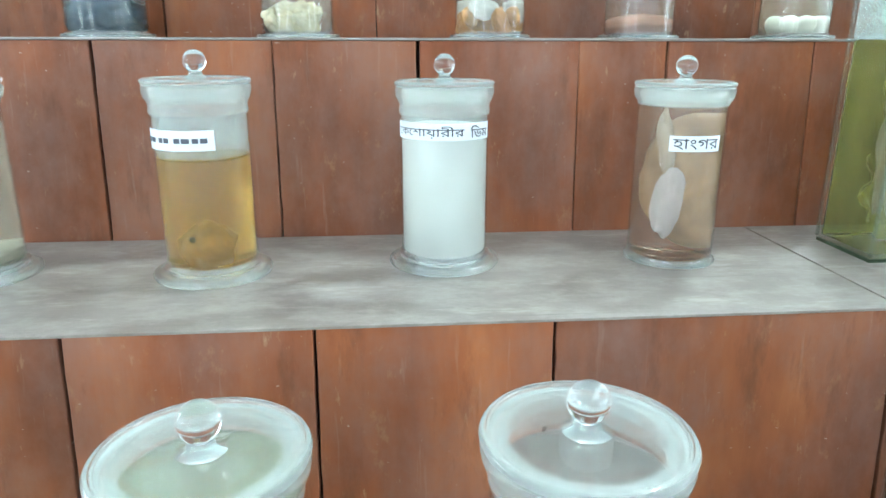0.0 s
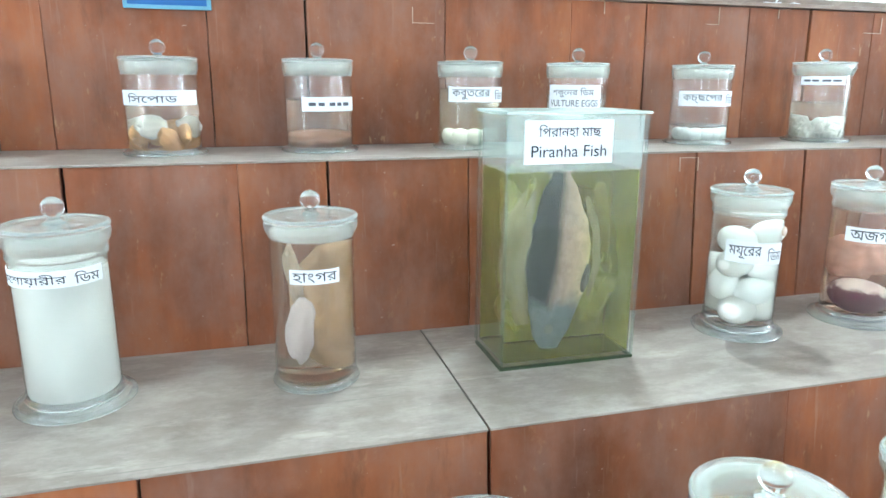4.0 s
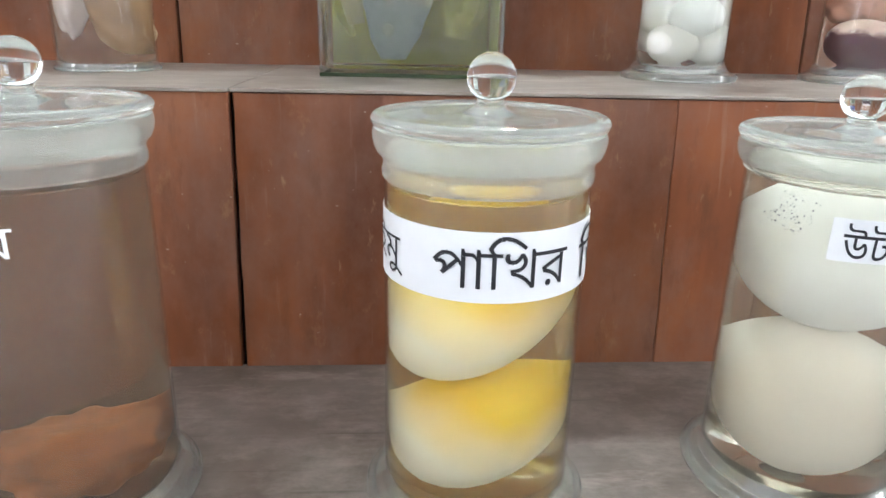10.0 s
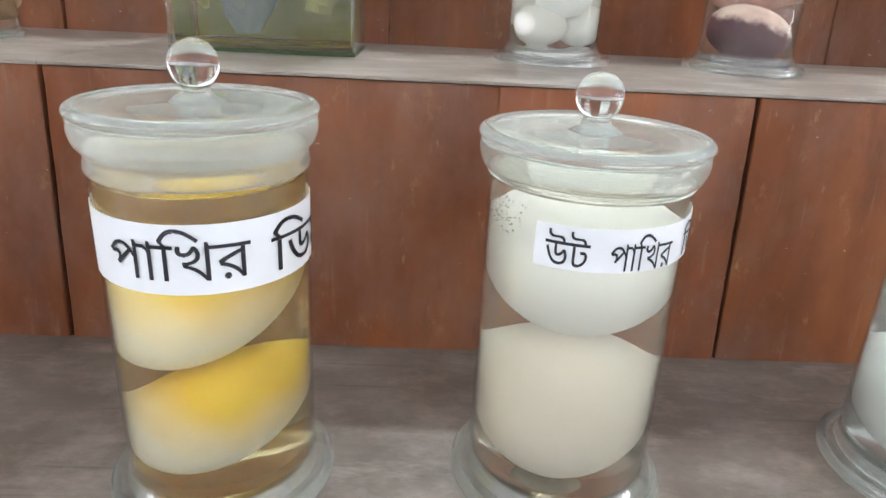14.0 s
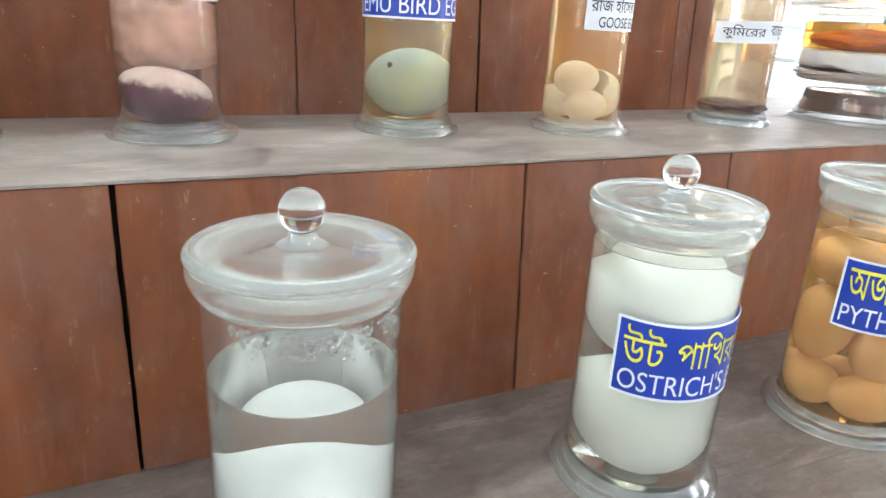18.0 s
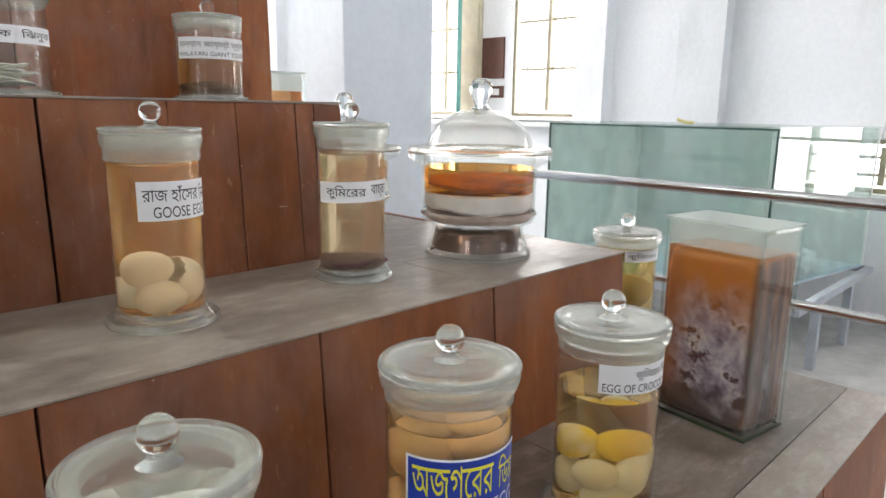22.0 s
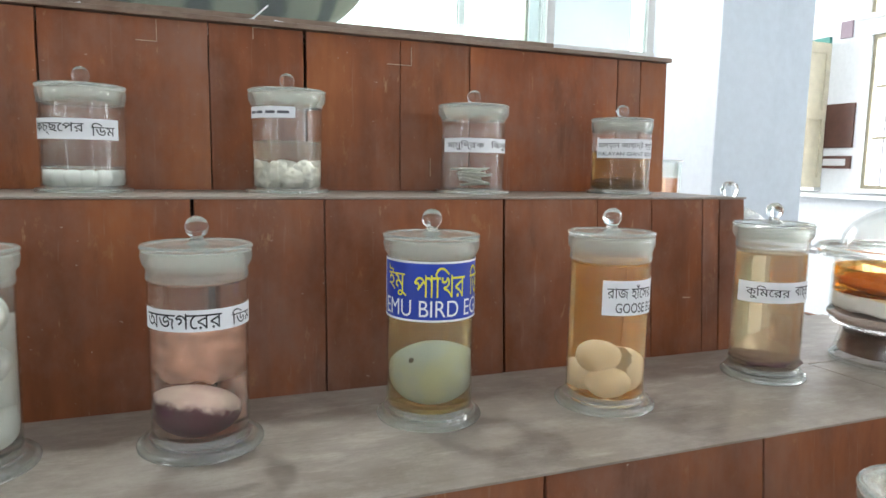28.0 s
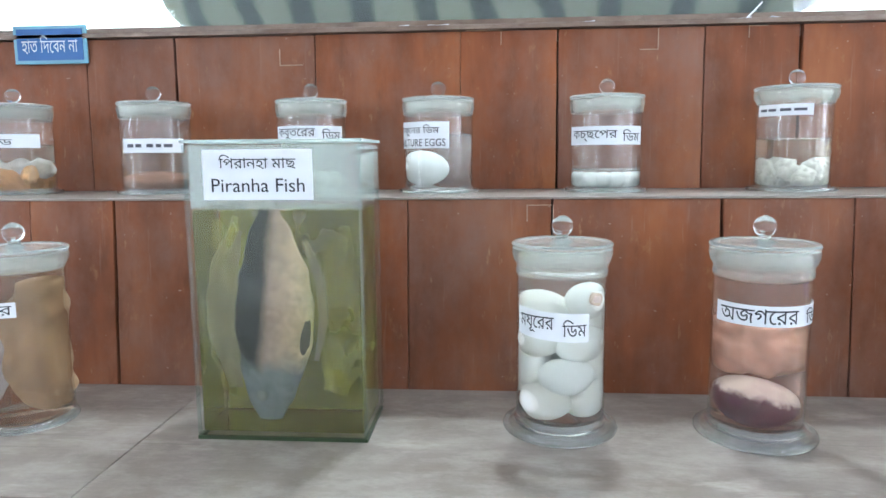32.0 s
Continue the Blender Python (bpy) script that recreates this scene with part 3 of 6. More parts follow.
# open shutter leaf at the far window
sh = thing("window_shutter", "cream wooden window shutter with a green edge, standing open", "shutter", at=(XW1 - 0.02, 4.50, 1.31), turn=180)
bm = bmesh.new()
for x0, x1, z0, z1 in ((0.0, 0.05, 0, 1.26), (0.25, 0.30, 0, 1.26), (0.05, 0.25, 0, 0.09), (0.05, 0.25, 1.17, 1.26), (0.05, 0.25, 0.6, 0.68)):
    add_box(bm, x0, x1, -0.02, 0.02, z0, z1)
CREAM = make_plain("cream_shutter_paint", (0.60, 0.55, 0.42), 0.5, 0, 0.12, 8)
part("shutter_frame", bm, CREAM, sh)
part("shutter_panel", box(0.05, 0.25, -0.007, 0.007, 0.09, 0.6), CREAM, sh)
part("shutter_panel", box(0.05, 0.25, -0.007, 0.007, 0.68, 1.17), CREAM, sh)
part("edge_strip", box(0.30, 0.318, -0.022, 0.022, 0, 1.26), GREENPAINT, sh, "green painted edge")
part("latch", tube([(0.27, -0.03, 0.95), (0.27, -0.05, 0.95), (0.27, -0.05, 1.2)], 0.008), make_plain("brass", (0.35, 0.22, 0.06), 0.35, 1.0), sh)
part("grille", tube([(-0.02, -0.05, 0.0), (-0.02, -0.05, 1.26)], 0.012, 8), DARK, sh, "dark iron grille bar behind the shutter")
for k in range(7):
    part("scroll", tube([(-0.02, -0.05, 0.09 + 0.18 * k), (0.0, -0.075, 0.14 + 0.18 * k), (-0.02, -0.10, 0.19 + 0.18 * k)], 0.008, 8), DARK, sh)
part("lintel_trim", box(XW1 - 0.03, XW1 + 0.03, 4.5, 5.55, 2.57, 2.63), GREENPAINT)
tagged(bpy.context.scene.objects["lintel_trim"], "green painted window head trim", "trim", kind="structure")

# exhaust fan in the upper window
fan = thing("exhaust_fan", "round exhaust fan with still brown blades in the upper window", "fan", at=(XW1 - 0.02, 3.75, 3.05), turn=-90)
ring = [(0.29 * math.cos(a), -0.02, 0.29 * math.sin(a)) for a in [2 * math.pi * k / 40 for k in range(41)]]
part("rim", tube(ring, 0.018), FRAMEPAINT, fan)
for k in range(5):
    a = 2 * math.pi * k / 5 + 0.2
    bm = box(0.05, 0.25, -0.012, 0.0, -0.045, 0.045)
    bmesh.ops.rotate(bm, verts=bm.verts[:], cent=(0, 0, 0), matrix=Matrix.Rotation(radians(18), 3, "X"))
    bmesh.ops.rotate(bm, verts=bm.verts[:], cent=(0, 0, 0), matrix=Matrix.Rotation(a, 3, "Y"))
    part("blade", bm, BROWN, fan)
hub = lathe([(0, -0.03), (0.05, -0.03), (0.055, 0.0), (0.055, 0.04), (0, 0.05)], 20)
bmesh.ops.rotate(hub, verts=hub.verts[:], cent=(0, 0, 0), matrix=Matrix.Rotation(radians(90), 3, "X"))
part("hub", hub, BROWN, fan)

# unseen pendant fixture, added to go with the lamp light over the stand, behind the top tier
pendant = thing("added_pendant", "plain white pendant lamp, unseen, added over the display stand", "lamp", at=(LAMP[0], LAMP[1], 0))
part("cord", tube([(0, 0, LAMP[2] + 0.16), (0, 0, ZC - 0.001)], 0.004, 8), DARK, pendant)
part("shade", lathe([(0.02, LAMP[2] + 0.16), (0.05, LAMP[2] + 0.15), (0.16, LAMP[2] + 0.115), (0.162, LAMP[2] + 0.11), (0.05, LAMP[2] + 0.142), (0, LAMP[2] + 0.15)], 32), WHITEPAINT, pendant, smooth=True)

def make_lump(name, label, category, at, size, mat, rough=0.25, seed=1, rot=(0, 0, 0), group=""):
    ob = part(name, ellipsoid(*size, 0, rough, seed, 40, 28), mat, None)
    ob.data.shade_smooth()
    ob.matrix_world = pose(*at, *rot)
    return tagged(ob, label, category, group)


# ---- display stand: three leaning tiers ----
Z1, Z2, Z3, ZTOP = 0.575, 0.968, 1.368, 1.761
XL = -2.2
stand = thing("display_stand", "stepped reddish-brown wooden display stand with dusty grey treads", "display stand")


def riser(seams, yb, yt, zb, zt, mat=PANEL, name="riser_panel"):
    """Upright boards between the seams; each seam is (x, gap)."""
    for (xa, ga), (xb, gb) in zip(seams, seams[1:]):
        d = random.uniform(-0.0012, 0.0012)
        bm = bmesh.new()
        x0, x1 = xa + ga / 2, xb - gb / 2
        lean, seed = random.uniform(-0.0015, 0.0015), random.uniform(0, 90)
        rows = []
        for k in range(15):
            f = k / 14
            y, z = yb + (yt - yb) * f + d, zb + (zt - zb) * f
            left = x0 + lean * f + 0.0013 * noise.noise((seed, f * 9, 0)) + 0.0009 * noise.noise((seed, f * 31, 5))
            right = x1 + lean * f + 0.0013 * noise.noise((seed, f * 9, 40)) + 0.0009 * noise.noise((seed, f * 31, 45))
            rows.append([bm.verts.new(c) for c in ((left, y + 0.0016, z), (left + 0.0016, y, z), (right - 0.0016, y, z), (right, y + 0.0016, z), (right, y + 0.018, z), (left, y + 0.018, z))])
        for p, q in zip(rows, rows[1:]):
            for k in range(6):
                bm.faces.new((p[k], p[(k + 1) % 6], q[(k + 1) % 6], q[k]))
        bm.faces.new(rows[0])
        bm.faces.new(rows[-1])
        part(name, bm, mat, stand)


DK, TH = 0.0048, 0.0016
riser([(XL, TH), (-1.75, TH), (-1.3, DK), (-0.86, TH), (-0.42, DK), (-0.068, 0.004), (0.286, 0.005), (0.833, 0.0065), (1.442, TH), (1.795, DK), (2.380, 0.004), (2.828, 0.005), (3.300, 0.006), (3.861, 0)],
      0.862, 0.893, Z1, Z2 - 0.0058)
riser([(XL, TH), (-1.6, TH), (-1.0, DK), (-0.52, DK), (-0.175, 0.004), (0.113, DK), (0.444, TH), (0.632, 0.006), (0.952, TH), (1.262, TH), (1.557, 0.004), (1.891, 0.005), (2.143, TH), (2.550, 0.006), (2.80, TH), (2.96, TH), (3.12, TH), (3.175, 0.004), (3.259, 0)],
      1.370, 1.400, Z2, Z3 - 0.0058)
riser([(XL, TH), (-1.5, TH), (-0.95, DK), (-0.471, DK), (-0.09, 0.005), (0.03, TH), (0.39, TH), (0.626, DK), (0.99, TH), (1.355, TH), (1.594, DK), (1.944, TH), (2.167, 0.006), (2.411, TH), (2.608, 0.004), (3.083, 0.003), (3.165, TH), (3.260, 0)],
      1.730, 1.740, Z3, ZTOP - 0.007)
riser([(XL, TH), (-1.7, TH), (-1.1, DK), (-0.5, TH), (0.1, DK), (0.7, TH), (1.3, DK), (1.9, TH), (2.5, DK), (3.1, TH), (3.7, DK), (4.33, 0)], 0.26, 0.283, 0.06, Z1 - 0.0058)


def tread(xs, y0, y1, z, thick, mat, name="tread_board"):
    for xa, xb in zip(xs, xs[1:]):
        dz = random.uniform(-0.0006, 0.0006)
        part(name, box(xa + 0.0016, xb - 0.0016, y0, y1, z - thick + dz, z + dz, 0.0008), mat, stand)


tread([XL, -1.2, 0.833, 3.300], 0.889, 1.374, Z2, 0.0045, TREAD)
tread([3.300, 3.865], 0.889, 1.20, Z2, 0.0045, TREAD)
tread([3.262, 3.865], 1.203, 1.62, Z2, 0.0045, TREAD)
tread([3.262, 3.80], 1.623, 2.09, Z2, 0.0045, TREAD)
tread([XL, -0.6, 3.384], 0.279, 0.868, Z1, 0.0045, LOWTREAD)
# front strip in the paler tread material, boards behind it in the darker
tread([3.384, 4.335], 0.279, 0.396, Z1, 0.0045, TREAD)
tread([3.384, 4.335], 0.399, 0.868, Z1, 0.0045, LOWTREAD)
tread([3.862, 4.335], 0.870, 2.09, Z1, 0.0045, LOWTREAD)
tread([XL, -0.8, 3.262], 1.396, 1.730, Z3, 0.0045, TREAD)
part("end_panel", box(3.843, 3.861, 0.90, 2.09, Z1, Z2 - 0.006), PANEL, stand)
part("end_panel", box(3.24, 3.256, 1.42, 1.738, Z2, Z3 - 0.006), PANEL, stand)
part("end_panel", box(4.312, 4.33, 0.30, 2.09, 0.02, Z1 - 0.006), PANEL, stand)
part("end_panel", box(3.241, 3.259, 1.763, 2.5, Z2 + 0.0, ZTOP - 0.02), PANEL, stand)
part("cap_rail", box(XL, 3.264, 1.722, 1.782, ZTOP - 0.005, ZTOP + 0.007, 0.002), CAP, stand, "worn brown wooden cap strip")
bm = bmesh.new()
add_box(bm, XL + 0.01, 4.30, 0.31, 2.08, 0.02, Z1 - 0.007)
add_box(bm, XL + 0.01, 3.84, 0.925, 2.08, Z1 - 0.007, Z2 - 0.007)
add_box(bm, XL + 0.01, 3.23, 1.432, 2.08, Z2 - 0.007, Z3 - 0.007)
add_box(bm, XL + 0.01, 3.22, 1.768, 2.5, Z3 - 0.007, ZTOP - 0.03)
part("carcass", bm, DARK, stand)

# blue plaque on the back board
pl = thing("name_plaque", "small blue plaque with pale lettering on the back board", "sign", at=(0.305, 1.730, 1.742))
part("plate", box(-0.098, 0.098, -0.006, 0.0, -0.048, 0.048, 0.002), make_plain("plaque_edge", (0.16, 0.36, 0.46), 0.4), pl)
part("face", box(-0.088, 0.088, -0.008, -0.005, -0.039, 0.039), make_plain("plaque_blue", (0.02, 0.11, 0.32), 0.4), pl)
me = text_mesh("হাত িদেবন না", 0.150, 0.046, 0.012)
for v in me.vertices:
    v.co.y -= 0.0088
part("lettering", me, make_plain("pale_lettering", (0.62, 0.70, 0.74), 0.5), pl)

# remains of old tape on the boards: thin pale outlines where labels used to be
TAPE = make_plain("dried_tape_glue", (0.42, 0.28, 0.19), 0.4, 0, 0.3, 60)
for x, y, z, w, h, sides in ((1.412, 1.7375, 1.738, 0.088, 0.036, "rt"), (1.810, 1.7360, 1.726, 0.046, 0.050, "rb"), (2.066, 1.7375, 1.739, 0.046, 0.028, "lt"), (2.407, 1.7365, 1.714, 0.068, 0.048, "rb"), (2.500, 1.7300, 1.430, 0.012, 0.048, "l"),
                             (1.532, 1.3950, 1.335, 0.054, 0.034, "ltr"), (3.066, 1.3800, 1.122, 0.026, 0.018, "b"), (0.930, 1.7360, 1.700, 0.060, 0.040, "lb")):
    bm = bmesh.new()
    e = 0.0017
    for side, box_at in (("l", (-w / 2, -w / 2 + e, -h / 2, h / 2)), ("r", (w / 2 - e, w / 2, -h / 2, h / 2)), ("t", (-w / 2 + e, w / 2 - e, h / 2 - e, h / 2)), ("b", (-w / 2 + e, w / 2 - e, -h / 2, -h / 2 + e))):
        if side in sides:
            add_box(bm, box_at[0], box_at[1], -0.0008, 0.0022, box_at[2], box_at[3])
    ob = part("tape_mark", bm, TAPE)
    ob.matrix_world = pose(x, y - 0.0025, z, -1.5 if y > 1.6 else -4.3)
    tagged(ob, "pale dried outline of old tape on the board", "tape mark", "tape marks")

# a bit of straw and paper scraps on the cap strip
stick = tagged(part("straw", tube([(2.040, 1.752, ZTOP + 0.009), (2.062, 1.762, ZTOP + 0.030), (2.084, 1.774, ZTOP + 0.052)], 0.0022, 8), WHITEINK), "short white straw leaning on the show case", "straw")
for k, (x, w) in enumerate(((2.020, 0.030), (1.660, 0.022), (1.300, 0.026), (1.215, 0.012), (2.110, 0.018))):
    bm = box(-w, w, -0.006, 0.006, 0, 0.0018)
    bmesh.ops.subdivide_edges(bm, edges=bm.edges[:], cuts=3, use_grid_fill=True)
    for v in bm.verts:
        v.co.z += 0.003 + 0.003 * noise.noise(Vector((v.co.x * 90 + k * 7, v.co.y * 60, 0)))
        v.co.y += 0.004 * noise.noise(Vector((v.co.x * 70 + k * 3, 4, 0)))
    ob = part("paper_scrap", bm, PAPER)
    ob.matrix_world = pose(x, 1.748, ZTOP + 0.0065, 0, 0, 8 * k - 14)
    tagged(ob, "small crumpled white paper scrap on the cap strip", "scrap", "paper scraps")

# ---- glass show case on top of the stand, with a striped mount ----
case = thing("show_case", "long white-framed glass show case on top of the stand", "display case")
for x in (-2.0, -0.6, 2.88, 3.232):
    for y in (1.80, 2.46):
        part("post", box(x - 0.012, x + 0.012, y - 0.012, y + 0.012, ZTOP + 0.03, 2.9), WHITEPAINT, case)
for y in (1.80, 2.46):
    part("bottom_rail", box(-2.02, 2.89, y - 0.016, y + 0.016, ZTOP + 0.004, ZTOP + 0.03), CAP, case, "dusty brown bottom rail")
    part("bottom_rail", box(2.8905, 3.246, y - 0.016, y + 0.016, ZTOP + 0.004, ZTOP + 0.03), WHITEPAINT, case)
    part("top_rail", box(-2.02, 3.246, y - 0.016, y + 0.016, 2.9, 2.93), WHITEPAINT, case)
    for xa, xb in ((-1.988, -0.612), (-0.588, 2.868), (2.892, 3.22)):
        part("pane", box(xa, xb, y - 0.003, y + 0.003, ZTOP + 0.03, 2.9), PLATE, case)
part("base_board", box(-2.02, 3.246, 1.81, 2.44, ZTOP - 0.012, ZTOP + 0.006), WHITEPAINT, case)


def striped_hide():
    m, n, l, p = material("striped_olive_hide")
    v = mapped(n, l, (1, 1, 1))
    wob = noise_node(n, l, v, 2.5, 3, 0.5)
    w = n.new("ShaderNodeTexWave")
    w.inputs["Scale"].default_value, w.inputs["Distortion"].default_value, w.inputs["Detail"].default_value = 1.9, 5.0, 2.0
    l.new(v, w.inputs["Vector"])
    col = ramp(n, l, w.outputs["Fac"], [(0.50, (0.33, 0.31, 0.235)), (0.85, (0.075, 0.078, 0.066))])
    l.new(mix(n, l, 0.5, col, ramp(n, l, wob, [(0.35, (0.5, 0.55, 0.45)), (0.7, (1.2, 1.15, 0.9))]), "MULTIPLY"), p.inputs["Base Color"])
    p.inputs["Roughness"].default_value = 0.8
    return m


bm = ellipsoid(0.97, 0.25, 0.26, 0.0, 0.06, 3, 64, 28)
for v in bm.verts:
    v.co = [math.copysign(min(1.0, abs(c / q)) ** 0.5, c) * q for c, q in zip(v.co, (0.97, 0.25, 0.26))]
    v.co.z += 0.02 * noise.noise(v.co * 3)
bmesh.ops.translate(bm, verts=bm.verts[:], vec=(1.42, 2.11, 2.035))
tagged(part("taxidermy_mount", bm, striped_hide(), None, smooth=True), "olive-brown striped taxidermy mount lying in the glass case", "taxidermy")

# ---- steel guard rail and glass case beyond the end of the stand ----
rail = thing("guard_rail", "two-bar stainless steel guard rail beyond the stand", "railing")
RX = 4.85
part("top_bar", tube([(RX, 2.9, 1.052), (RX, -1.0, 1.062)], 0.022, 20), STEEL, rail)
part("lower_bar", tube([(RX, 2.9, 0.655), (RX, -1.0, 0.66)], 0.019, 20), STEEL, rail)
for y in (2.85, -0.9):
    part("post", tube([(RX, y, 0.0), (RX, y, 1.05)], 0.022, 20), STEEL, rail)

gc = thing("glass_display_case", "large greenish glass display case on a grey steel table frame", "display case")
GX0, GX1, GY0, GY1, GZ0, GZ1 = 5.85, 7.05, 1.184, 2.60, 0.43, 1.285
GYB = 1.0  # the end pane's back corner, set askew to line up from the camera


def end_slab(x0, x1, ya, yb, thick, z0, z1):
    """An upright slab from (x0, ya) to (x1, yb)."""
    bm = bmesh.new()
    low = [bm.verts.new(c) for c in ((x0, ya, z0), (x1, yb, z0), (x1, yb + thick, z0), (x0, ya + thick, z0))]
    top = [bm.verts.new((v.co.x, v.co.y, z1)) for v in low]
    bm.faces.new(low)
    bm.faces.new(top)
    for k in range(4):
        bm.faces.new((low[k], low[(k + 1) % 4], top[(k + 1) % 4], top[k]))
    return bm


def plan_slab(z0, z1, grow):
    """A level slab of the case's own plan."""
    bm = bmesh.new()
    plan = ((GX0 - grow, GY0 - grow), (GX1 + grow, GYB - grow), (GX1 + grow, GY1 + grow), (GX0 - grow, GY1 + grow))
    low, top = [bm.verts.new((x, y, z0)) for x, y in plan], [bm.verts.new((x, y, z1)) for x, y in plan]
    bm.faces.new(low)
    bm.faces.new(top)
    for k in range(4):
        bm.faces.new((low[k], low[(k + 1) % 4], top[(k + 1) % 4], top[k]))
    return bm


part("front_pane", box(GX0, GX0 + 0.008, GY0 + 0.004, GY1, GZ0, GZ1), CASEPANE, gc)
part("end_pane", end_slab(GX0 + 0.009, GX1 - 0.012, GY0, GYB, 0.008, GZ0, GZ1), CASEPANE, gc)
part("top_pane", plan_slab(GZ1 + 0.001, GZ1 + 0.009, 0.008), CASEPANE, gc)
TEAL = make_plain("teal_backing", (0.34, 0.46, 0.435), 0.45, 0, 0.10, 3)
part("backing", box(GX1 - 0.010, GX1, 1.62, GY1, GZ0, GZ1 - 0.004), TEAL, gc)
part("back_pane", box(GX1 - 0.008, GX1, GYB + 0.01, 1.616, GZ0, GZ1), CASEPANE, gc)
# end panel added, its pale tone painted for the white glare there
part("far_end_panel", box(GX0 + 0.012, GX1 - 0.014, GY1 - 0.010, GY1, GZ0, GZ1 - 0.004), make_plain("glare_pale_teal", (0.62, 0.72, 0.68), 0.4, 0, 0.10, 3), gc, "pale teal end panel, added for glare on the glass")
SEAL = make_plain("dark_green_glass_edge", (0.02, 0.06, 0.055), 0.3)
for x, y in ((GX0 - 0.003, GY0 - 0.006), (GX0 - 0.003, GY1 - 0.004), (GX1 + 0.002, GYB - 0.004)):
    part("edge_seal", box(x, x + 0.010, y, y + 0.010, GZ0, GZ1), SEAL if x < 6 else WHITEPAINT, gc, "sealed glass edge")
part("edge_seal", box(GX0 - 0.004, GX0 + 0.004, GY0 + 0.006, GY1 - 0.006, GZ1 - 0.010, GZ1), SEAL, gc, "dark sealed glass edge")
part("base", plan_slab(GZ0 - 0.014, GZ0 - 0.001, 0.0), make_plain("pale_blue_case_floor", (0.42, 0.56, 0.64), 0.4), gc, "pale blue case floor")
tagged(part("plastic_tube", tube([(GX0 + 0.03, 1.65, GZ1 + 0.020), (GX0 + 0.03, 1.69, GZ1 + 0.021), (GX0 + 0.03, 1.72, GZ1 + 0.028), (GX0 + 0.03, 1.745, GZ1 + 0.036)], 0.010, 16), make_plain("yellowed_plastic", (0.55, 0.52, 0.24), 0.4)), "short yellowed plastic tube lying on the glass case", "tube")
bag = make_lump("plastic_bag", "crumpled clear plastic bag lying in the glass case", "bag", (6.45, 1.19, GZ0 + 0.075), (0.15, 0.07, 0.075), make_plain("clear_crumpled_plastic", (0.66, 0.74, 0.80), 0.25, 0, 0.12, 20), 0.55, 207)
tb = thing("steel_table", "grey painted steel table frame under the glass case", "table")
TZ = GZ0 - 0.015
for y in (0.96, GY1 + 0.02):
    part("rail", box(5.70, 7.10, y - 0.02, y + 0.02, TZ - 0.042, TZ), GREYPAINT, tb)
for x in (5.70, 7.10):
    part("rail", box(x - 0.02, x + 0.02, 0.981, GY1 - 0.001, TZ - 0.042, TZ), GREYPAINT, tb)
for x, y in ((6.06, 0.96), (6.66, 0.96), (6.06, GY1 + 0.02), (6.66, GY1 + 0.02)):
    part("leg", box(x - 0.024, x + 0.024, y - 0.022, y + 0.022, 0, TZ - 0.043), GREYPAINT, tb)


# ---- specimen jars ----
def arc(cr, cz, r, a0, a1, steps):
    """Points (radius, height) along an arc; angles in degrees from straight out, upwards."""
    return [(cr + r * math.cos(radians(a0 + (a1 - a0) * k / steps)), cz + r * math.sin(radians(a0 + (a1 - a0) * k / steps))) for k in range(steps + 1)]


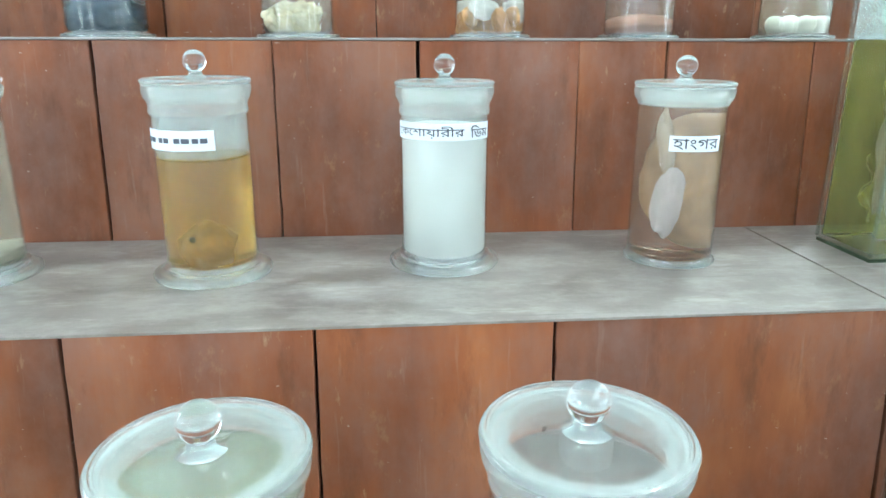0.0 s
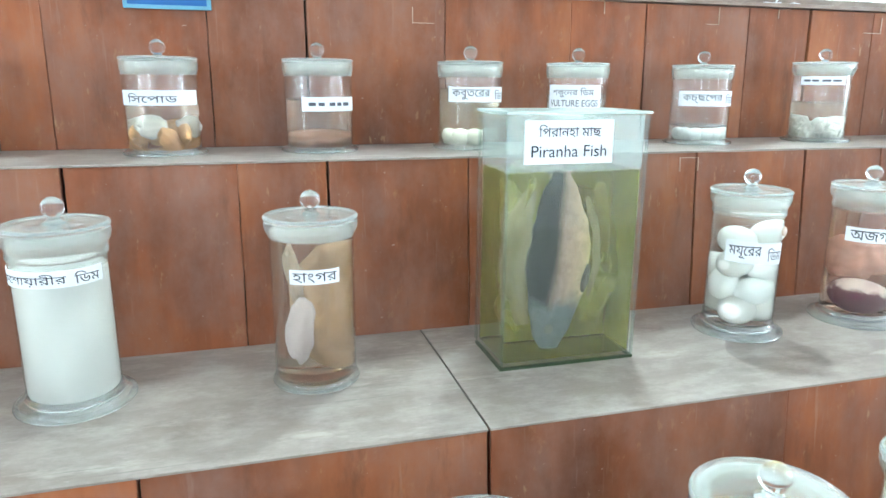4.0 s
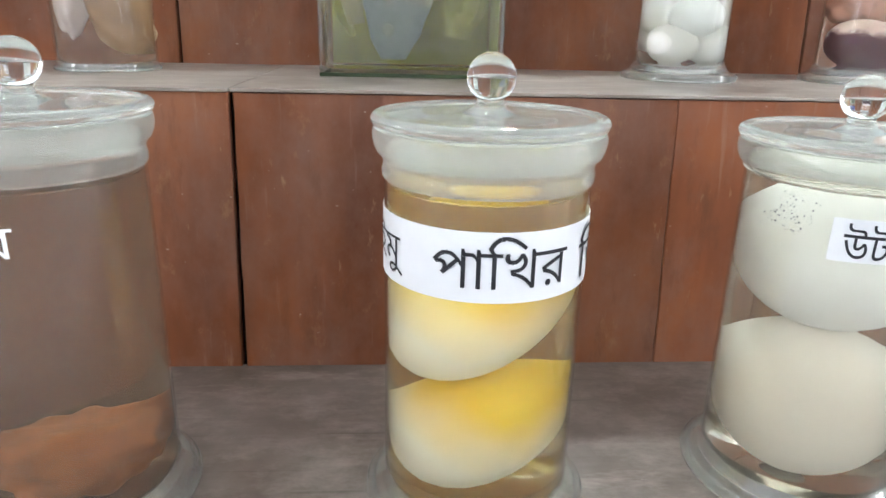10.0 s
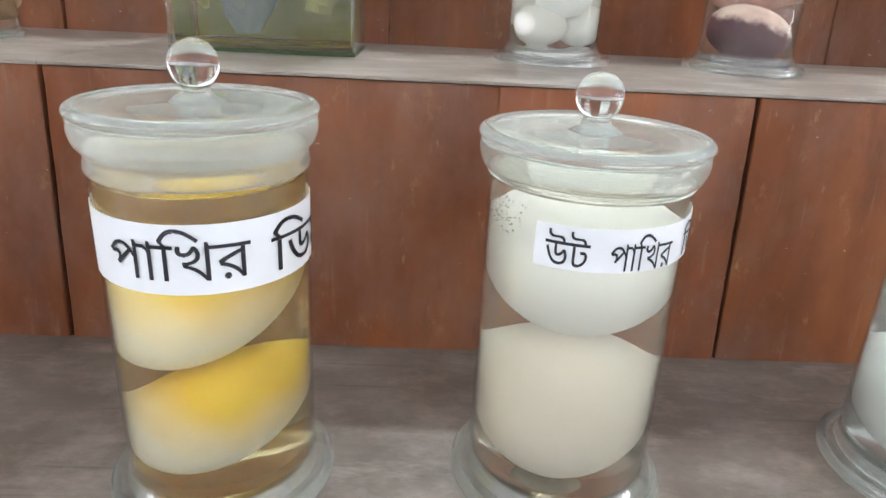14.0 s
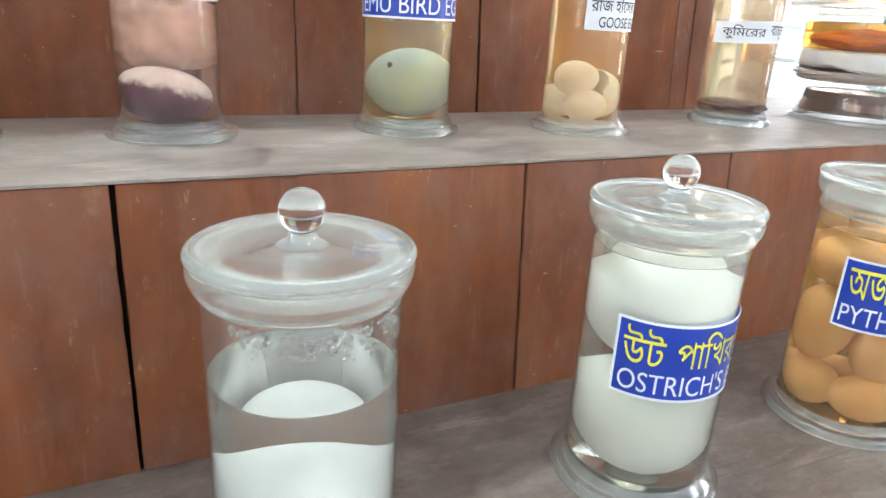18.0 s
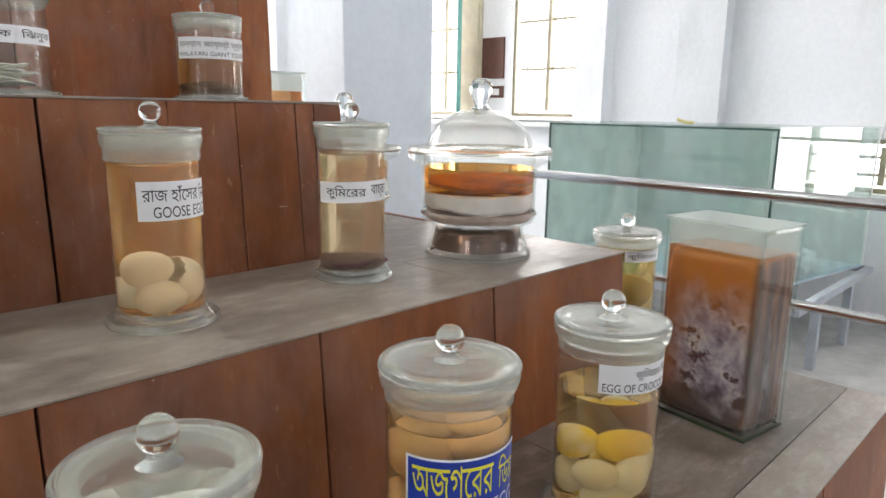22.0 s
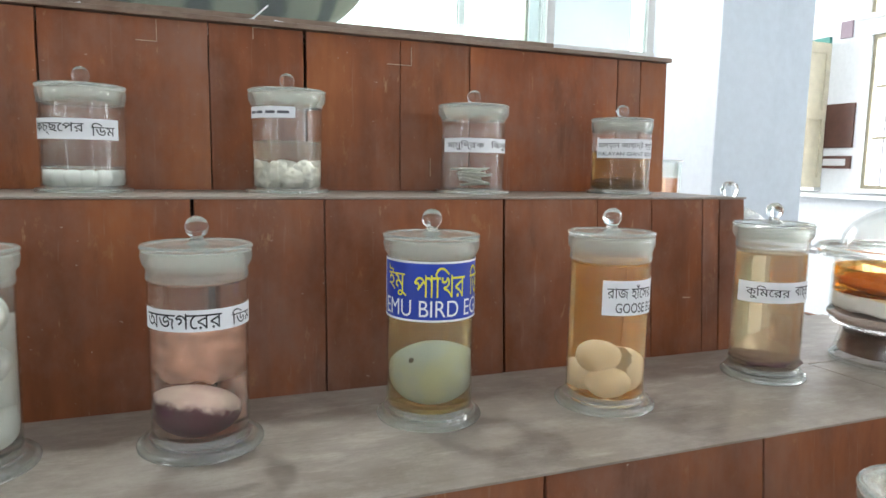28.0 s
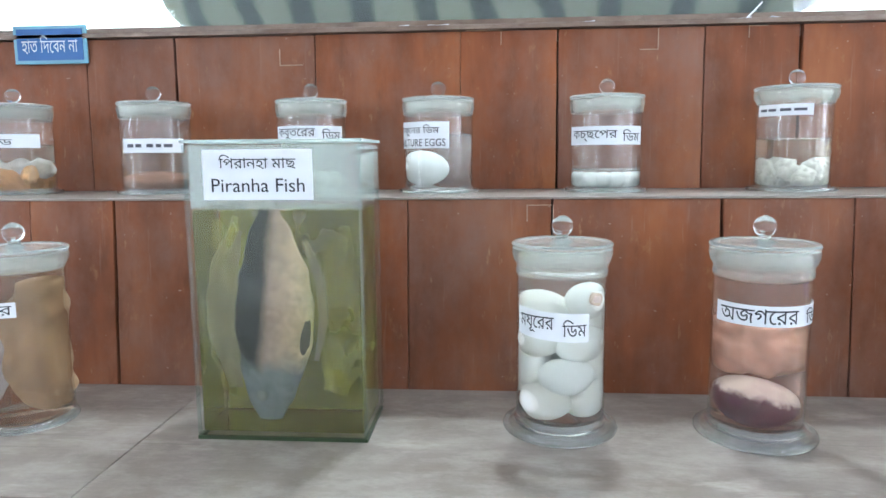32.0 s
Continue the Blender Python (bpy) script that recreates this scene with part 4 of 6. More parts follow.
def make_jar(name, label, at, r, rl, rf, h, knob=0.020, kind="footed", lid_thick=0.012, neck=0.010, liquid=None, fill=0.0, cloud=0.2,
             sticker=None, lines=(), paper=None, group="specimen jars", turn=0.0, tilt=0.0, bars=(), haze=None, frosted=True, collar=None, mist=False):
    """A glass jar with a flanged lid and ball knob; h is the height of the rim, collar the depth of the flange under it.
    sticker: angles in degrees, low, high; lines: text, place up the sticker, height."""
    jar = thing(name, label, "jar", group, at, turn)
    wall = 0.0025
    big = kind == "footed"
    c = collar or (0.026 if big else 0.024)
    z_in, zf = (0.024, 0.030) if big else (0.012, 0.014)
    ring = 0.020 if frosted and big else 0.006
    zs = h - c - ring
    ri = r - wall
    part("body", lathe([(r, zf), (r, zs), (ri, zs), (ri, z_in + 0.008), (ri - 0.002, z_in + 0.003), (ri - 0.007, z_in), (0, z_in)]), GLASS, jar, smooth=True)
    # flared flange over a short ringed neck
    fl = [(r, zs), (r * 1.012, zs + 0.001), (r * 1.022, zs + 0.003), (r * 1.022, zs + ring * 0.45), (r * 1.008, zs + ring * 0.6), (r * 1.012, h - c - 0.002),
          (r + 0.30 * (rl - r), h - c + c * 0.05), (r + 0.60 * (rl - r), h - c + c * 0.18), (r + 0.80 * (rl - r), h - c + c * 0.42), (r + 0.92 * (rl - r), h - c + c * 0.70), (rl * 0.985, h - 0.002), (rl * 0.975, h - 0.0005)]
    rim = part("rim", lathe([*fl, (ri + 0.002, h - 0.0005), (ri, h - 0.003), (ri, zs)], 56), FROST if frosted else CLEARRIM, jar, "frosted ground rim" if frosted else "clear flared rim", smooth=True)
    rim.visible_shadow = True
    if big:
        foot = [(0, 0.0006), (rf - 0.008, 0.0006), (rf - 0.006, 0.003), (rf - 0.006, 0.009), (rf * 0.90, 0.0135), (r * 1.10, 0.0185), (r * 1.03, 0.026), (r, zf)]
    else:
        foot = [(0, 0.0006), (rf - 0.006, 0.0006), (rf - 0.0045, 0.002), (rf - 0.0045, 0.006), (r * 1.015, 0.0105), (r, zf)]
    part("foot", lathe(foot, 56), FOOTGLASS, jar, "thick clear glass foot", smooth=True)
    er = 0.0062 if big else 0.0042
    part("foot_edge", lathe(arc(rf - er, er + 0.0005, er, -90, 270, 14), 64), EDGEGLASS, jar, "rounded glass foot edge", smooth=True)
    part("heel", lathe([(ri - 0.012, z_in - 0.0015), *arc(r - 0.002, z_in - 0.006, 0.0055 if big else 0.003, -60, 80, 6), (ri - 0.003, z_in - 0.0008), (ri - 0.012, z_in - 0.0008)], 56), EDGEGLASS, jar, "thick rounded heel of the glass", smooth=True)
    t = lid_thick
    lid = part("lid", lathe([(0, h + 0.0012), (rl * 0.95, h + 0.0012), *arc(rl - t * 0.42, h + 0.0012 + t * 0.46, t * 0.46, -80, 95, 8), (rl * 0.925, h + t * 0.86), (rl * 0.90, h + t * 0.80), (rl * 0.55, h + t * 0.86), (rl * 0.28, h + t * 0.95), (0, h + t)], 56),
               LIDGLASS, jar, smooth=True)
    part("edge_ring", lathe(arc(rl * 0.915, h + t * 0.86, t * 0.16, 0, 360, 8), 56), EDGEGLASS, lid, smooth=True)
    part("stopper", lathe([(ri * 0.86, h - c * 0.7), (ri * 0.93, h - c * 0.7), (ri * 0.955, h + 0.0002), (ri * 0.885, h + 0.0002), (ri * 0.86, h - c * 0.7)]), STOPPER, lid, smooth=True)
    part("ground_face", lathe([(ri * 0.84, h + 0.0003), (rl * 0.955, h + 0.0003), (rl * 0.955, h + 0.0009), (ri * 0.84, h + 0.0009), (ri * 0.84, h + 0.0003)], 56), SEAT, lid, "pale ground-glass face under the lid", smooth=True)
    zk = h + t * 0.96
    k = knob
    zc = zk + neck + k * 0.80
    ball = [(0.0, zk - 0.001), (k * 1.15, zk), (k * 0.95, zk + neck * 0.16), (k * 0.66, zk + neck * 0.42), (k * 0.55, zk + neck * 0.9)]
    ball += [(k * math.sin(a), zc - k * math.cos(a)) for a in [radians(x) for x in range(38, 176, 12)]] + [(0, zc + k)]
    part("knob", lathe(ball, 32), SOLID, lid, smooth=True)
    if liquid:
        rr = ri - 0.0004
        part("liquid", lathe([(0, z_in + 0.0006), (rr - 0.007, z_in + 0.0006), (rr - 0.002, z_in + 0.0036), (rr, z_in + 0.0086), (rr, fill + 0.0018), (rr - 0.0012, fill + 0.0004), (rr - 0.004, fill - 0.0006), (0, fill - 0.0008)], 56), liquid_material(liquid, cloud, haze), jar, smooth=True)
    if mist:
        part("clouded_band", lathe([(ri - 0.0003, fill + 0.004), (ri - 0.0003, zs), (ri - 0.0008, zs), (ri - 0.0008, fill + 0.004), (ri - 0.0003, fill + 0.004)], 48), MIST, jar, "cloudy dry glass above the liquid", smooth=True)
    if sticker:
        a0, a1, z0, z1 = radians(sticker[0]), radians(sticker[1]), sticker[2], sticker[3]
        lab = part("label", curved_label(r + 0.0006, a0, a1, z0, z1, tilt), paper or PAPER, jar, "blue printed label" if paper is BLUEPAPER else "white paper label", smooth=True)
        if paper is BLUEPAPER:
            for za, zb in ((z0, z0 + 0.0035), (z1 - 0.0035, z1)):
                part("border", curved_label(r + 0.0012, a0, a1, za, zb, tilt), WHITEINK, lab)
            part("border", curved_label(r + 0.0013, a0, a0 + 0.035, z0, z1, tilt), WHITEINK, lab)
        for body_text, lo, hi, place, high, colour in lines:
            b0, b1 = radians(lo), radians(hi)
            me = text_mesh(body_text, (b1 - b0) * (r + 0.001), high * (z1 - z0), 0.085 if colour is WHITEINK else 0.032 if colour is YELLOWINK else 0.020)
            bend(me, r + 0.0018, (b0 + b1) / 2, z0 + (place + tilt / (z1 - z0) * ((b0 + b1) / 2 - (a0 + a1) / 2) / (a1 - a0)) * (z1 - z0))
            part("writing", me, colour, lab)
        for lo, hi in bars:
            part("writing", curved_label(r + 0.0016, radians(lo), radians(hi), z0 + 0.38 * (z1 - z0), z0 + 0.62 * (z1 - z0), tilt), GREYINK, lab)
    return jar


def make_egg(label, at, rx, ry, rz, colour, second=None, rot=(0, 0, 0), group="eggs", taper=-0.10, name="egg", hole=None, low=None):
    ob = part(name, ellipsoid(rx, ry, rz, taper, 0, 0, 28, 18), egg_material(colour, second, 7 if rx > 0.07 else 14, low), None, smooth=True)
    ob.matrix_world = pose(*at, *rot)
    tagged(ob, label, "egg", group)
    if hole:
        d = part("hole", ellipsoid(hole, hole, hole * 0.4, u=10, v=6), INK, ob)
        side = -0.62 if low else 0.50
        d.location = (rx * side, -ry * 0.76, rz * 0.12)
        d.rotation_euler = (radians(80), 0, radians(30 if side > 0 else -30))
    return ob


def add_specks(jar, r):
    """A scatter of small dark specks on the glass of a jar."""
    dots, pick = bmesh.new(), random.Random(17)
    for i in range(70):
        a, z = radians(-62 + pick.gauss(0, 8)), 0.318 + pick.gauss(0, 0.013)
        q = pick.uniform(0.0003, 0.0010)
        bmesh.ops.create_icosphere(dots, subdivisions=1, radius=q, matrix=Matrix.Translation((r * math.sin(a), -r * math.cos(a), z)))
    tagged(part("specks", dots, GREYINK, jar), "small dark specks on the glass", kind="stuff")


def eggs_in(cx, cy, z0, facing, rows, label, group, taper=-0.12, name="egg", hole=None):
    """Eggs laid one by one in a jar. facing: degrees from -y towards +x of the side they are laid out from;
    rows: right, out, up, half length, half width, lean, turn, colour, second colour."""
    f = radians(facing)
    out, side = Vector((math.sin(f), -math.cos(f), 0)), Vector((math.cos(f), math.sin(f), 0))
    for k, (a, b, up, la, wa, lean, yaw, colour, second) in enumerate(rows):
        p = Vector((cx, cy, z0 + up)) + side * a + out * b
        make_egg(label, p, la, wa, wa * 0.97, colour, second, (0, -lean, facing + yaw), group, taper, name, hole=hole if hole and k % 3 == 0 else None)


WH, BL = WHITEINK, INK
WHITE_EGG = (0.91, 0.91, 0.88)

# front row, large jars
FR = dict(r=0.097, rl=0.109, rf=0.118, h=0.397, knob=0.0225, lid_thick=0.013, neck=0.014, group="large jars on the lowest tread")
make_jar("specimen_jar", "large clear jar of pale yellow-green liquid on the lowest tread", (-0.56, 0.60, Z1), liquid=(0.62, 0.60, 0.40), fill=0.325, cloud=0.25, **dict(FR, h=0.38, rl=0.107))
make_jar("specimen_jar", "large lidded jar of pale yellow-green liquid on the lowest tread", (-0.150, 0.590, Z1), liquid=(0.60, 0.60, 0.36), fill=0.345, cloud=0.3, **dict(FR, h=0.38))
make_jar("specimen_jar", "large lidded jar of pinkish-brown liquid on the lowest tread", (0.236, 0.565, Z1), liquid=(0.50, 0.40, 0.34), fill=0.345, cloud=0.3, **FR)
j = make_jar("specimen_jar", "large jar of murky pink-brown liquid with white writing on the glass", (0.724, 0.592, Z1), liquid=(0.56, 0.42, 0.30), fill=0.345, cloud=0.22, haze=(0.36, 0.25, 0.17), **FR)
me = text_mesh("হাংগর", 0.112, 0.030)
part("writing", bend(me, 0.0985, radians(-17), 0.308), WHITEINK, j, "white hand-painted writing")
make_lump("shark_specimen", "orange-brown preserved specimen curled in a murky jar", "specimen", (0.73, 0.59, Z1 + 0.068), (0.066, 0.058, 0.040), make_plain("orange_flesh", (0.52, 0.20, 0.06), 0.5, 0, 0.4, 18), 0.34, 4)
j = make_jar("specimen_jar", "large jar of golden liquid with a hand-lettered white label", (1.139, 0.589, Z1), liquid=(0.96, 0.89, 0.66), fill=0.340, cloud=0.10, haze=(0.80, 0.48, 0.07),
             sticker=(-97, 132, 0.257, 0.320), lines=[("ইমু", -88, -54, 0.52, 0.74, BL), ("পািখর", -34, 39, 0.58, 0.74, BL), ("িডম", 50, 112, 0.52, 0.76, BL)], **dict(FR, h=0.392))
# pale low side painted in for where little golden liquid covers the shell
make_egg("large egg coloured yellow for the golden liquid before it", (1.143, 0.586, Z1 + 0.101), 0.0850, 0.0690, 0.054, (0.92, 0.60, 0.03), (0.93, 0.68, 0.08), (0, -36, 8), "emu eggs", low=(0.95, 0.97, 0.99))
make_egg("large egg coloured yellow for the liquid, resting on another", (1.134, 0.588, Z1 + 0.222), 0.0860, 0.0690, 0.056, (0.90, 0.58, 0.03), (0.93, 0.68, 0.08), (0, -40, 4), "emu eggs", hole=0.004, low=(0.95, 0.97, 0.99))
ostrich = make_jar("specimen_jar", "large jar holding two big white eggs with a small label", (1.506, 0.604, Z1), liquid=(0.95, 0.91, 0.81), fill=0.356, cloud=0.05, haze=(0.74, 0.66, 0.50),
                   sticker=(-38, 100, 0.287, 0.327), lines=[("উট", -32, -9, 0.5, 0.80, BL), ("পািখর", 1, 39, 0.46, 0.84, BL), ("িডম", 50, 82, 0.5, 0.80, BL)], tilt=0.004, **dict(FR, h=0.378, frosted=False))
make_egg("very large cream-white egg at the bottom of a jar", (1.506, 0.602, Z1 + 0.112), 0.0770, 0.0770, 0.086, (0.94, 0.89, 0.82), (0.92, 0.84, 0.75), (0, 12, 30), "ostrich eggs", hole=0.004)
make_egg("very large white egg on top of another in a jar", (1.509, 0.602, Z1 + 0.270), 0.0790, 0.0770, 0.077, (0.95, 0.95, 0.95), (0.93, 0.93, 0.93), (0, 14, 0), "ostrich eggs", hole=0.004)
add_specks(ostrich, 0.0975)
half_full = make_jar("specimen_jar", "large half-full jar of clear liquid with one white egg", (1.955, 0.619, Z1), liquid=(0.88, 0.89, 0.86), fill=0.256, cloud=0.15, haze=(0.50, 0.53, 0.49), **dict(FR, h=0.377, frosted=False))
make_egg("very large white egg at the bottom of a half-full jar", (1.955, 0.617, Z1 + 0.103), 0.0800, 0.0790, 0.077, (0.97, 0.96, 0.95), (0.94, 0.93, 0.91), (0, 0, 0), "ostrich eggs")
make_jar("specimen_jar", "large jar packed with white eggs, blue printed label", (2.430, 0.622, Z1), liquid=(0.95, 0.94, 0.86), fill=0.340, cloud=0.04, paper=BLUEPAPER,
         sticker=(-72, 62, 0.167, 0.271), lines=[("উট", -66, -36, 0.68, 0.46, YELLOWINK), ("পািখর", -28, 26, 0.68, 0.46, YELLOWINK), ("িডম", 32, 58, 0.68, 0.46, YELLOWINK), ("OSTRICH'S EGG", -67, 58, 0.22, 0.27, WH)], **dict(FR, h=0.389, frosted=False, rl=0.107))
make_egg("very large white egg at the bottom of a jar", (2.430, 0.620, Z1 + 0.108), 0.0800, 0.0790, 0.082, (0.94, 0.94, 0.89), (0.91, 0.91, 0.85), (0, 6, 40), "ostrich eggs", hole=0.004)
make_egg("very large white egg on top of another in a jar", (2.433, 0.620, Z1 + 0.262), 0.0800, 0.0790, 0.076, (0.95, 0.95, 0.91), (0.92, 0.92, 0.87), (0, -9, 0), "ostrich eggs")
make_jar("specimen_jar", "large jar of orange liquid full of eggs, blue printed label", (2.866, 0.610, Z1), liquid=(0.90, 0.68, 0.34), fill=0.325, cloud=0.08, paper=BLUEPAPER,
         sticker=(-84, 32, 0.185, 0.295), lines=[("অজগেরর", -78, -4, 0.68, 0.46, YELLOWINK), ("িডম", 2, 28, 0.68, 0.46, YELLOWINK), ("PYTHON EGG", -79, 28, 0.22, 0.26, WH)], **dict(FR, h=0.396))
rng = random.Random(5)
drops = bmesh.new()
for i in range(340):
    a = rng.uniform(-1.0, 1.7)
    z = 0.338 - abs(rng.gauss(0, 0.007 + 0.008 * (a + 1)))
    q = rng.uniform(0.0008, 0.0024)
    bmesh.ops.create_icosphere(drops, subdivisions=1, radius=q, matrix=Matrix.LocRotScale((0.0938 * math.sin(a), -0.0938 * math.cos(a), z), None, (1, 1, rng.uniform(1.0, 1.6))))
tagged(part("condensation", drops, SOLID, half_full, smooth=True), "beads of condensation inside the glass", kind="stuff")


PY, PY2 = (0.94, 0.66, 0.42), (0.90, 0.56, 0.32)
eggs_in(2.866, 0.610, Z1 - 0.004, -50, [(-0.046, 0.012, 0.170, 0.064, 0.042, 80, 10, PY, PY2), (0.036, 0.030, 0.150, 0.058, 0.043, 70, 0, PY, PY2), (0.010, -0.040, 0.180, 0.060, 0.044, 75, 30, PY, PY2),
                                (0.028, 0.034, 0.066, 0.052, 0.040, 5, 12, PY, PY2), (-0.044, 0.010, 0.068, 0.044, 0.040, 20, 80, PY, PY2), (0.000, -0.046, 0.066, 0.050, 0.040, 10, 0, PY, PY2),
                                (-0.038, 0.020, 0.276, 0.050, 0.040, 8, 0, PY, PY2), (0.040, 0.006, 0.288, 0.048, 0.038, -8, 15, PY, PY2), (0.0, -0.044, 0.284, 0.048, 0.040, 0, 0, PY, PY2)],
        "leathery orange-pink egg in a jar of orange liquid", "python eggs", -0.06)
make_jar("specimen_jar", "large jar of golden liquid with pale eggs and a white label", (3.265, 0.570, Z1), liquid=(0.92, 0.69, 0.34), fill=0.262, cloud=0.06, haze=(0.62, 0.34, 0.07),
         sticker=(-70, 30, 0.285, 0.339), lines=[("কুিমেরর িডম", -32, 26, 0.68, 0.40, BL), ("EGG OF CROCODILE", -66, 28, 0.22, 0.28, BL)], **dict(FR, h=0.386))
YEL, CRM, WHT = (0.95, 0.74, 0.10), (0.94, 0.92, 0.82), (0.95, 0.95, 0.95)
eggs_in(3.265, 0.570, Z1, -60, [(-0.046, 0.020, 0.158, 0.042, 0.033, 25, 10, YEL, CRM), (0.030, 0.012, 0.160, 0.046, 0.032, 8, 0, YEL, (0.93, 0.62, 0.05)), (-0.010, 0.050, 0.108, 0.040, 0.031, 10, 0, WHT, CRM),
                                (0.047, 0.030, 0.108, 0.043, 0.033, 78, 0, WHT, CRM), (-0.050, 0.016, 0.088, 0.038, 0.030, 70, 30, WHT, CRM), (0.010, 0.046, 0.060, 0.044, 0.030, 4, 0, WHT, WHT), (-0.012, -0.030, 0.062, 0.042, 0.033, 0, 20, CRM, YEL), (0.02, -0.045, 0.110, 0.042, 0.033, 0, 60, YEL, CRM)],
        "pale yellow-mottled egg in golden liquid", "crocodile eggs")
make_jar("specimen_jar", "jar of clear golden liquid beside the end of the stand", (4.105, 1.02, Z1), liquid=(0.76, 0.54, 0.18), fill=0.355, cloud=0.04,
         sticker=(-62, 20, 0.325, 0.360), lines=[("কুিমেরর", -58, 8, 0.5, 0.6, BL)], **FR)
make_egg("pale egg in golden liquid", (4.105, 1.02, Z1 + 0.10), 0.075, 0.07, 0.06, (0.62, 0.46, 0.20), None, (0, 20, 0), "crocodile eggs")
make_egg("pale egg in golden liquid", (4.105, 1.02, Z1 + 0.215), 0.072, 0.07, 0.055, (0.58, 0.46, 0.24), None, (0, -15, 40), "crocodile eggs")

# middle row
MR = dict(r=0.0775, rl=0.087, rf=0.101, h=0.325, knob=0.0185, lid_thick=0.010, neck=0.012, frosted=False, group="jars on the middle tread")
NF = dict(MR, kind="plain", rf=0.083)
make_jar("specimen_jar", "jar of cloudy beige liquid with white sediment on the middle tread", (-0.668, 1.165, Z2), liquid=(0.62, 0.55, 0.44), fill=0.26, cloud=0.3, **MR)
make_lump("sediment", "white lumps at the bottom of a beige jar", "specimen", (-0.668, 1.165, Z2 + 0.045), (0.062, 0.06, 0.02), egg_material((0.75, 0.74, 0.66)), 0.3, 2)
make_jar("specimen_jar", "jar of amber liquid with a narrow white label", (-0.263, 1.150, Z2), liquid=(0.86, 0.66, 0.24), fill=0.208, cloud=0.13, haze=(0.78, 0.52, 0.11),
         sticker=(-78, 28, 0.226, 0.258), bars=((-72, -66), (-64, -58), (-56, -47), (-40, -34), (-32, -25), (-18, -11), (-9, 0), (3, 10), (12, 20)), mist=True, **dict(MR, frosted=True))
head = make_lump("animal_head_specimen", "small brown preserved head with a dark eye in amber liquid", "specimen", (-0.262, 1.118, Z2 + 0.062), (0.042, 0.030, 0.040), make_plain("brown_skin", (0.30, 0.17, 0.06), 0.6, 0, 0.35, 25), 0.22, 7, (0, 12, 0))
part("eye", ellipsoid(0.007, 0.005, 0.006, u=12, v=8), INK, head).location = (-0.018, -0.026, 0.012)
make_jar("specimen_jar", "jar filled with milky white liquid and a thin label", (0.147, 1.180, Z2), liquid=(0.87, 0.85, 0.81), fill=0.250, cloud=0.82,
         sticker=(-84, 66, 0.234, 0.262), lines=[("েকেশায়ারীর", -78, 20, 0.5, 0.72, BL), ("িডম", 28, 60, 0.5, 0.72, BL)], mist=True, **dict(MR, frosted=True, h=0.318))
make_egg("large white egg in milky liquid", (0.147, 1.18, Z2 + 0.115), 0.054, 0.054, 0.085, (0.86, 0.86, 0.80), None, (0, 0, 0), "cassowary eggs")
make_jar("specimen_jar", "jar of brownish liquid with a pale folded specimen", (0.574, 1.170, Z2), liquid=(0.82, 0.68, 0.54), fill=0.285, cloud=0.05,
         sticker=(-36, 32, 0.212, 0.239), lines=[("হাংগর", -32, 28, 0.5, 0.7, BL)], **dict(NF, frosted=True, h=0.316))
ob = make_lump("shark_specimen", "tan folded preserved specimen filling a jar", "specimen", (0, 0, 0), (0.044, 0.052, 0.122), make_plain("tan_skin", (0.46, 0.31, 0.18), 0.6, 0, 0.30, 16), 0.06, 11)
for v in ob.data.vertices:
    v.co = [math.copysign(min(1.0, abs(c / s)) ** 0.6, c) * s for c, s in zip(v.co, (0.044, 0.052, 0.122))]
    v.co += Vector((0.012, 0.006, 0)) * noise.noise(v.co * 26)
    v.co.x -= 0.012 * math.cos(v.co.z * 22)
ob.matrix_world = pose(0.602, 1.178, Z2 + 0.150)
belly = make_plain("pale_belly", (0.66, 0.63, 0.70), 0.55, 0, 0.16, 16)
make_lump("shark_belly_specimen", "pale lavender belly of a preserved specimen", "specimen", (0.548, 1.136, Z2 + 0.118), (0.024, 0.024, 0.062), belly, 0.16, 12, (0, 6, 0))
make_lump("shark_tail_specimen", "pale strip of a preserved specimen below a lid", "specimen", (0.541, 1.142, Z2 + 0.222), (0.013, 0.016, 0.056), make_plain("pale_strip", (0.52, 0.44, 0.36), 0.5, 0, 0.16, 16), 0.25, 14, (0, -8, 0))
make_jar("specimen_jar", "clear jar packed with white eggs, white label", (1.557, 1.192, Z2), liquid=(0.95, 0.94, 0.90), fill=0.285, cloud=0.03,
         sticker=(-70, 30, 0.178, 0.226), lines=[("ময়ূেরর", -64, -14, 0.5, 0.6, BL), ("িডম", -4, 26, 0.5, 0.6, BL)], tilt=-0.006, **dict(MR, frosted=True))
PK, PK2 = (0.93, 0.93, 0.90), (0.88, 0.85, 0.78)
eggs_in(1.557, 1.192, Z2, 4, [(-0.030, 0.028, 0.062, 0.044, 0.033, -4, 0, PK, PK2), (0.038, 0.010, 0.066, 0.038, 0.032, 30, 20, PK, PK2), (0.004, 0.034, 0.108, 0.043, 0.033, 3, 0, PK, PK), (-0.040, -0.006, 0.118, 0.038, 0.032, 70, 0, PK, PK2),
                              (0.042, -0.008, 0.124, 0.040, 0.031, 80, 0, PK, PK2), (0.028, 0.028, 0.164, 0.042, 0.032, 8, 10, PK, PK2), (-0.034, 0.014, 0.170, 0.042, 0.032, 12, -10, PK, PK2), (-0.028, 0.006, 0.222, 0.042, 0.033, -5, 0, PK, PK2),
                              (0.034, -0.020, 0.196, 0.040, 0.031, 60, 0, PK, PK2), (0.0, -0.038, 0.075, 0.042, 0.032, 0, 40, PK, PK2), (0.0, -0.040, 0.150, 0.042, 0.032, 0, -30, PK, PK2)],
        "white egg among others in a jar", "peacock eggs", hole=0.004)
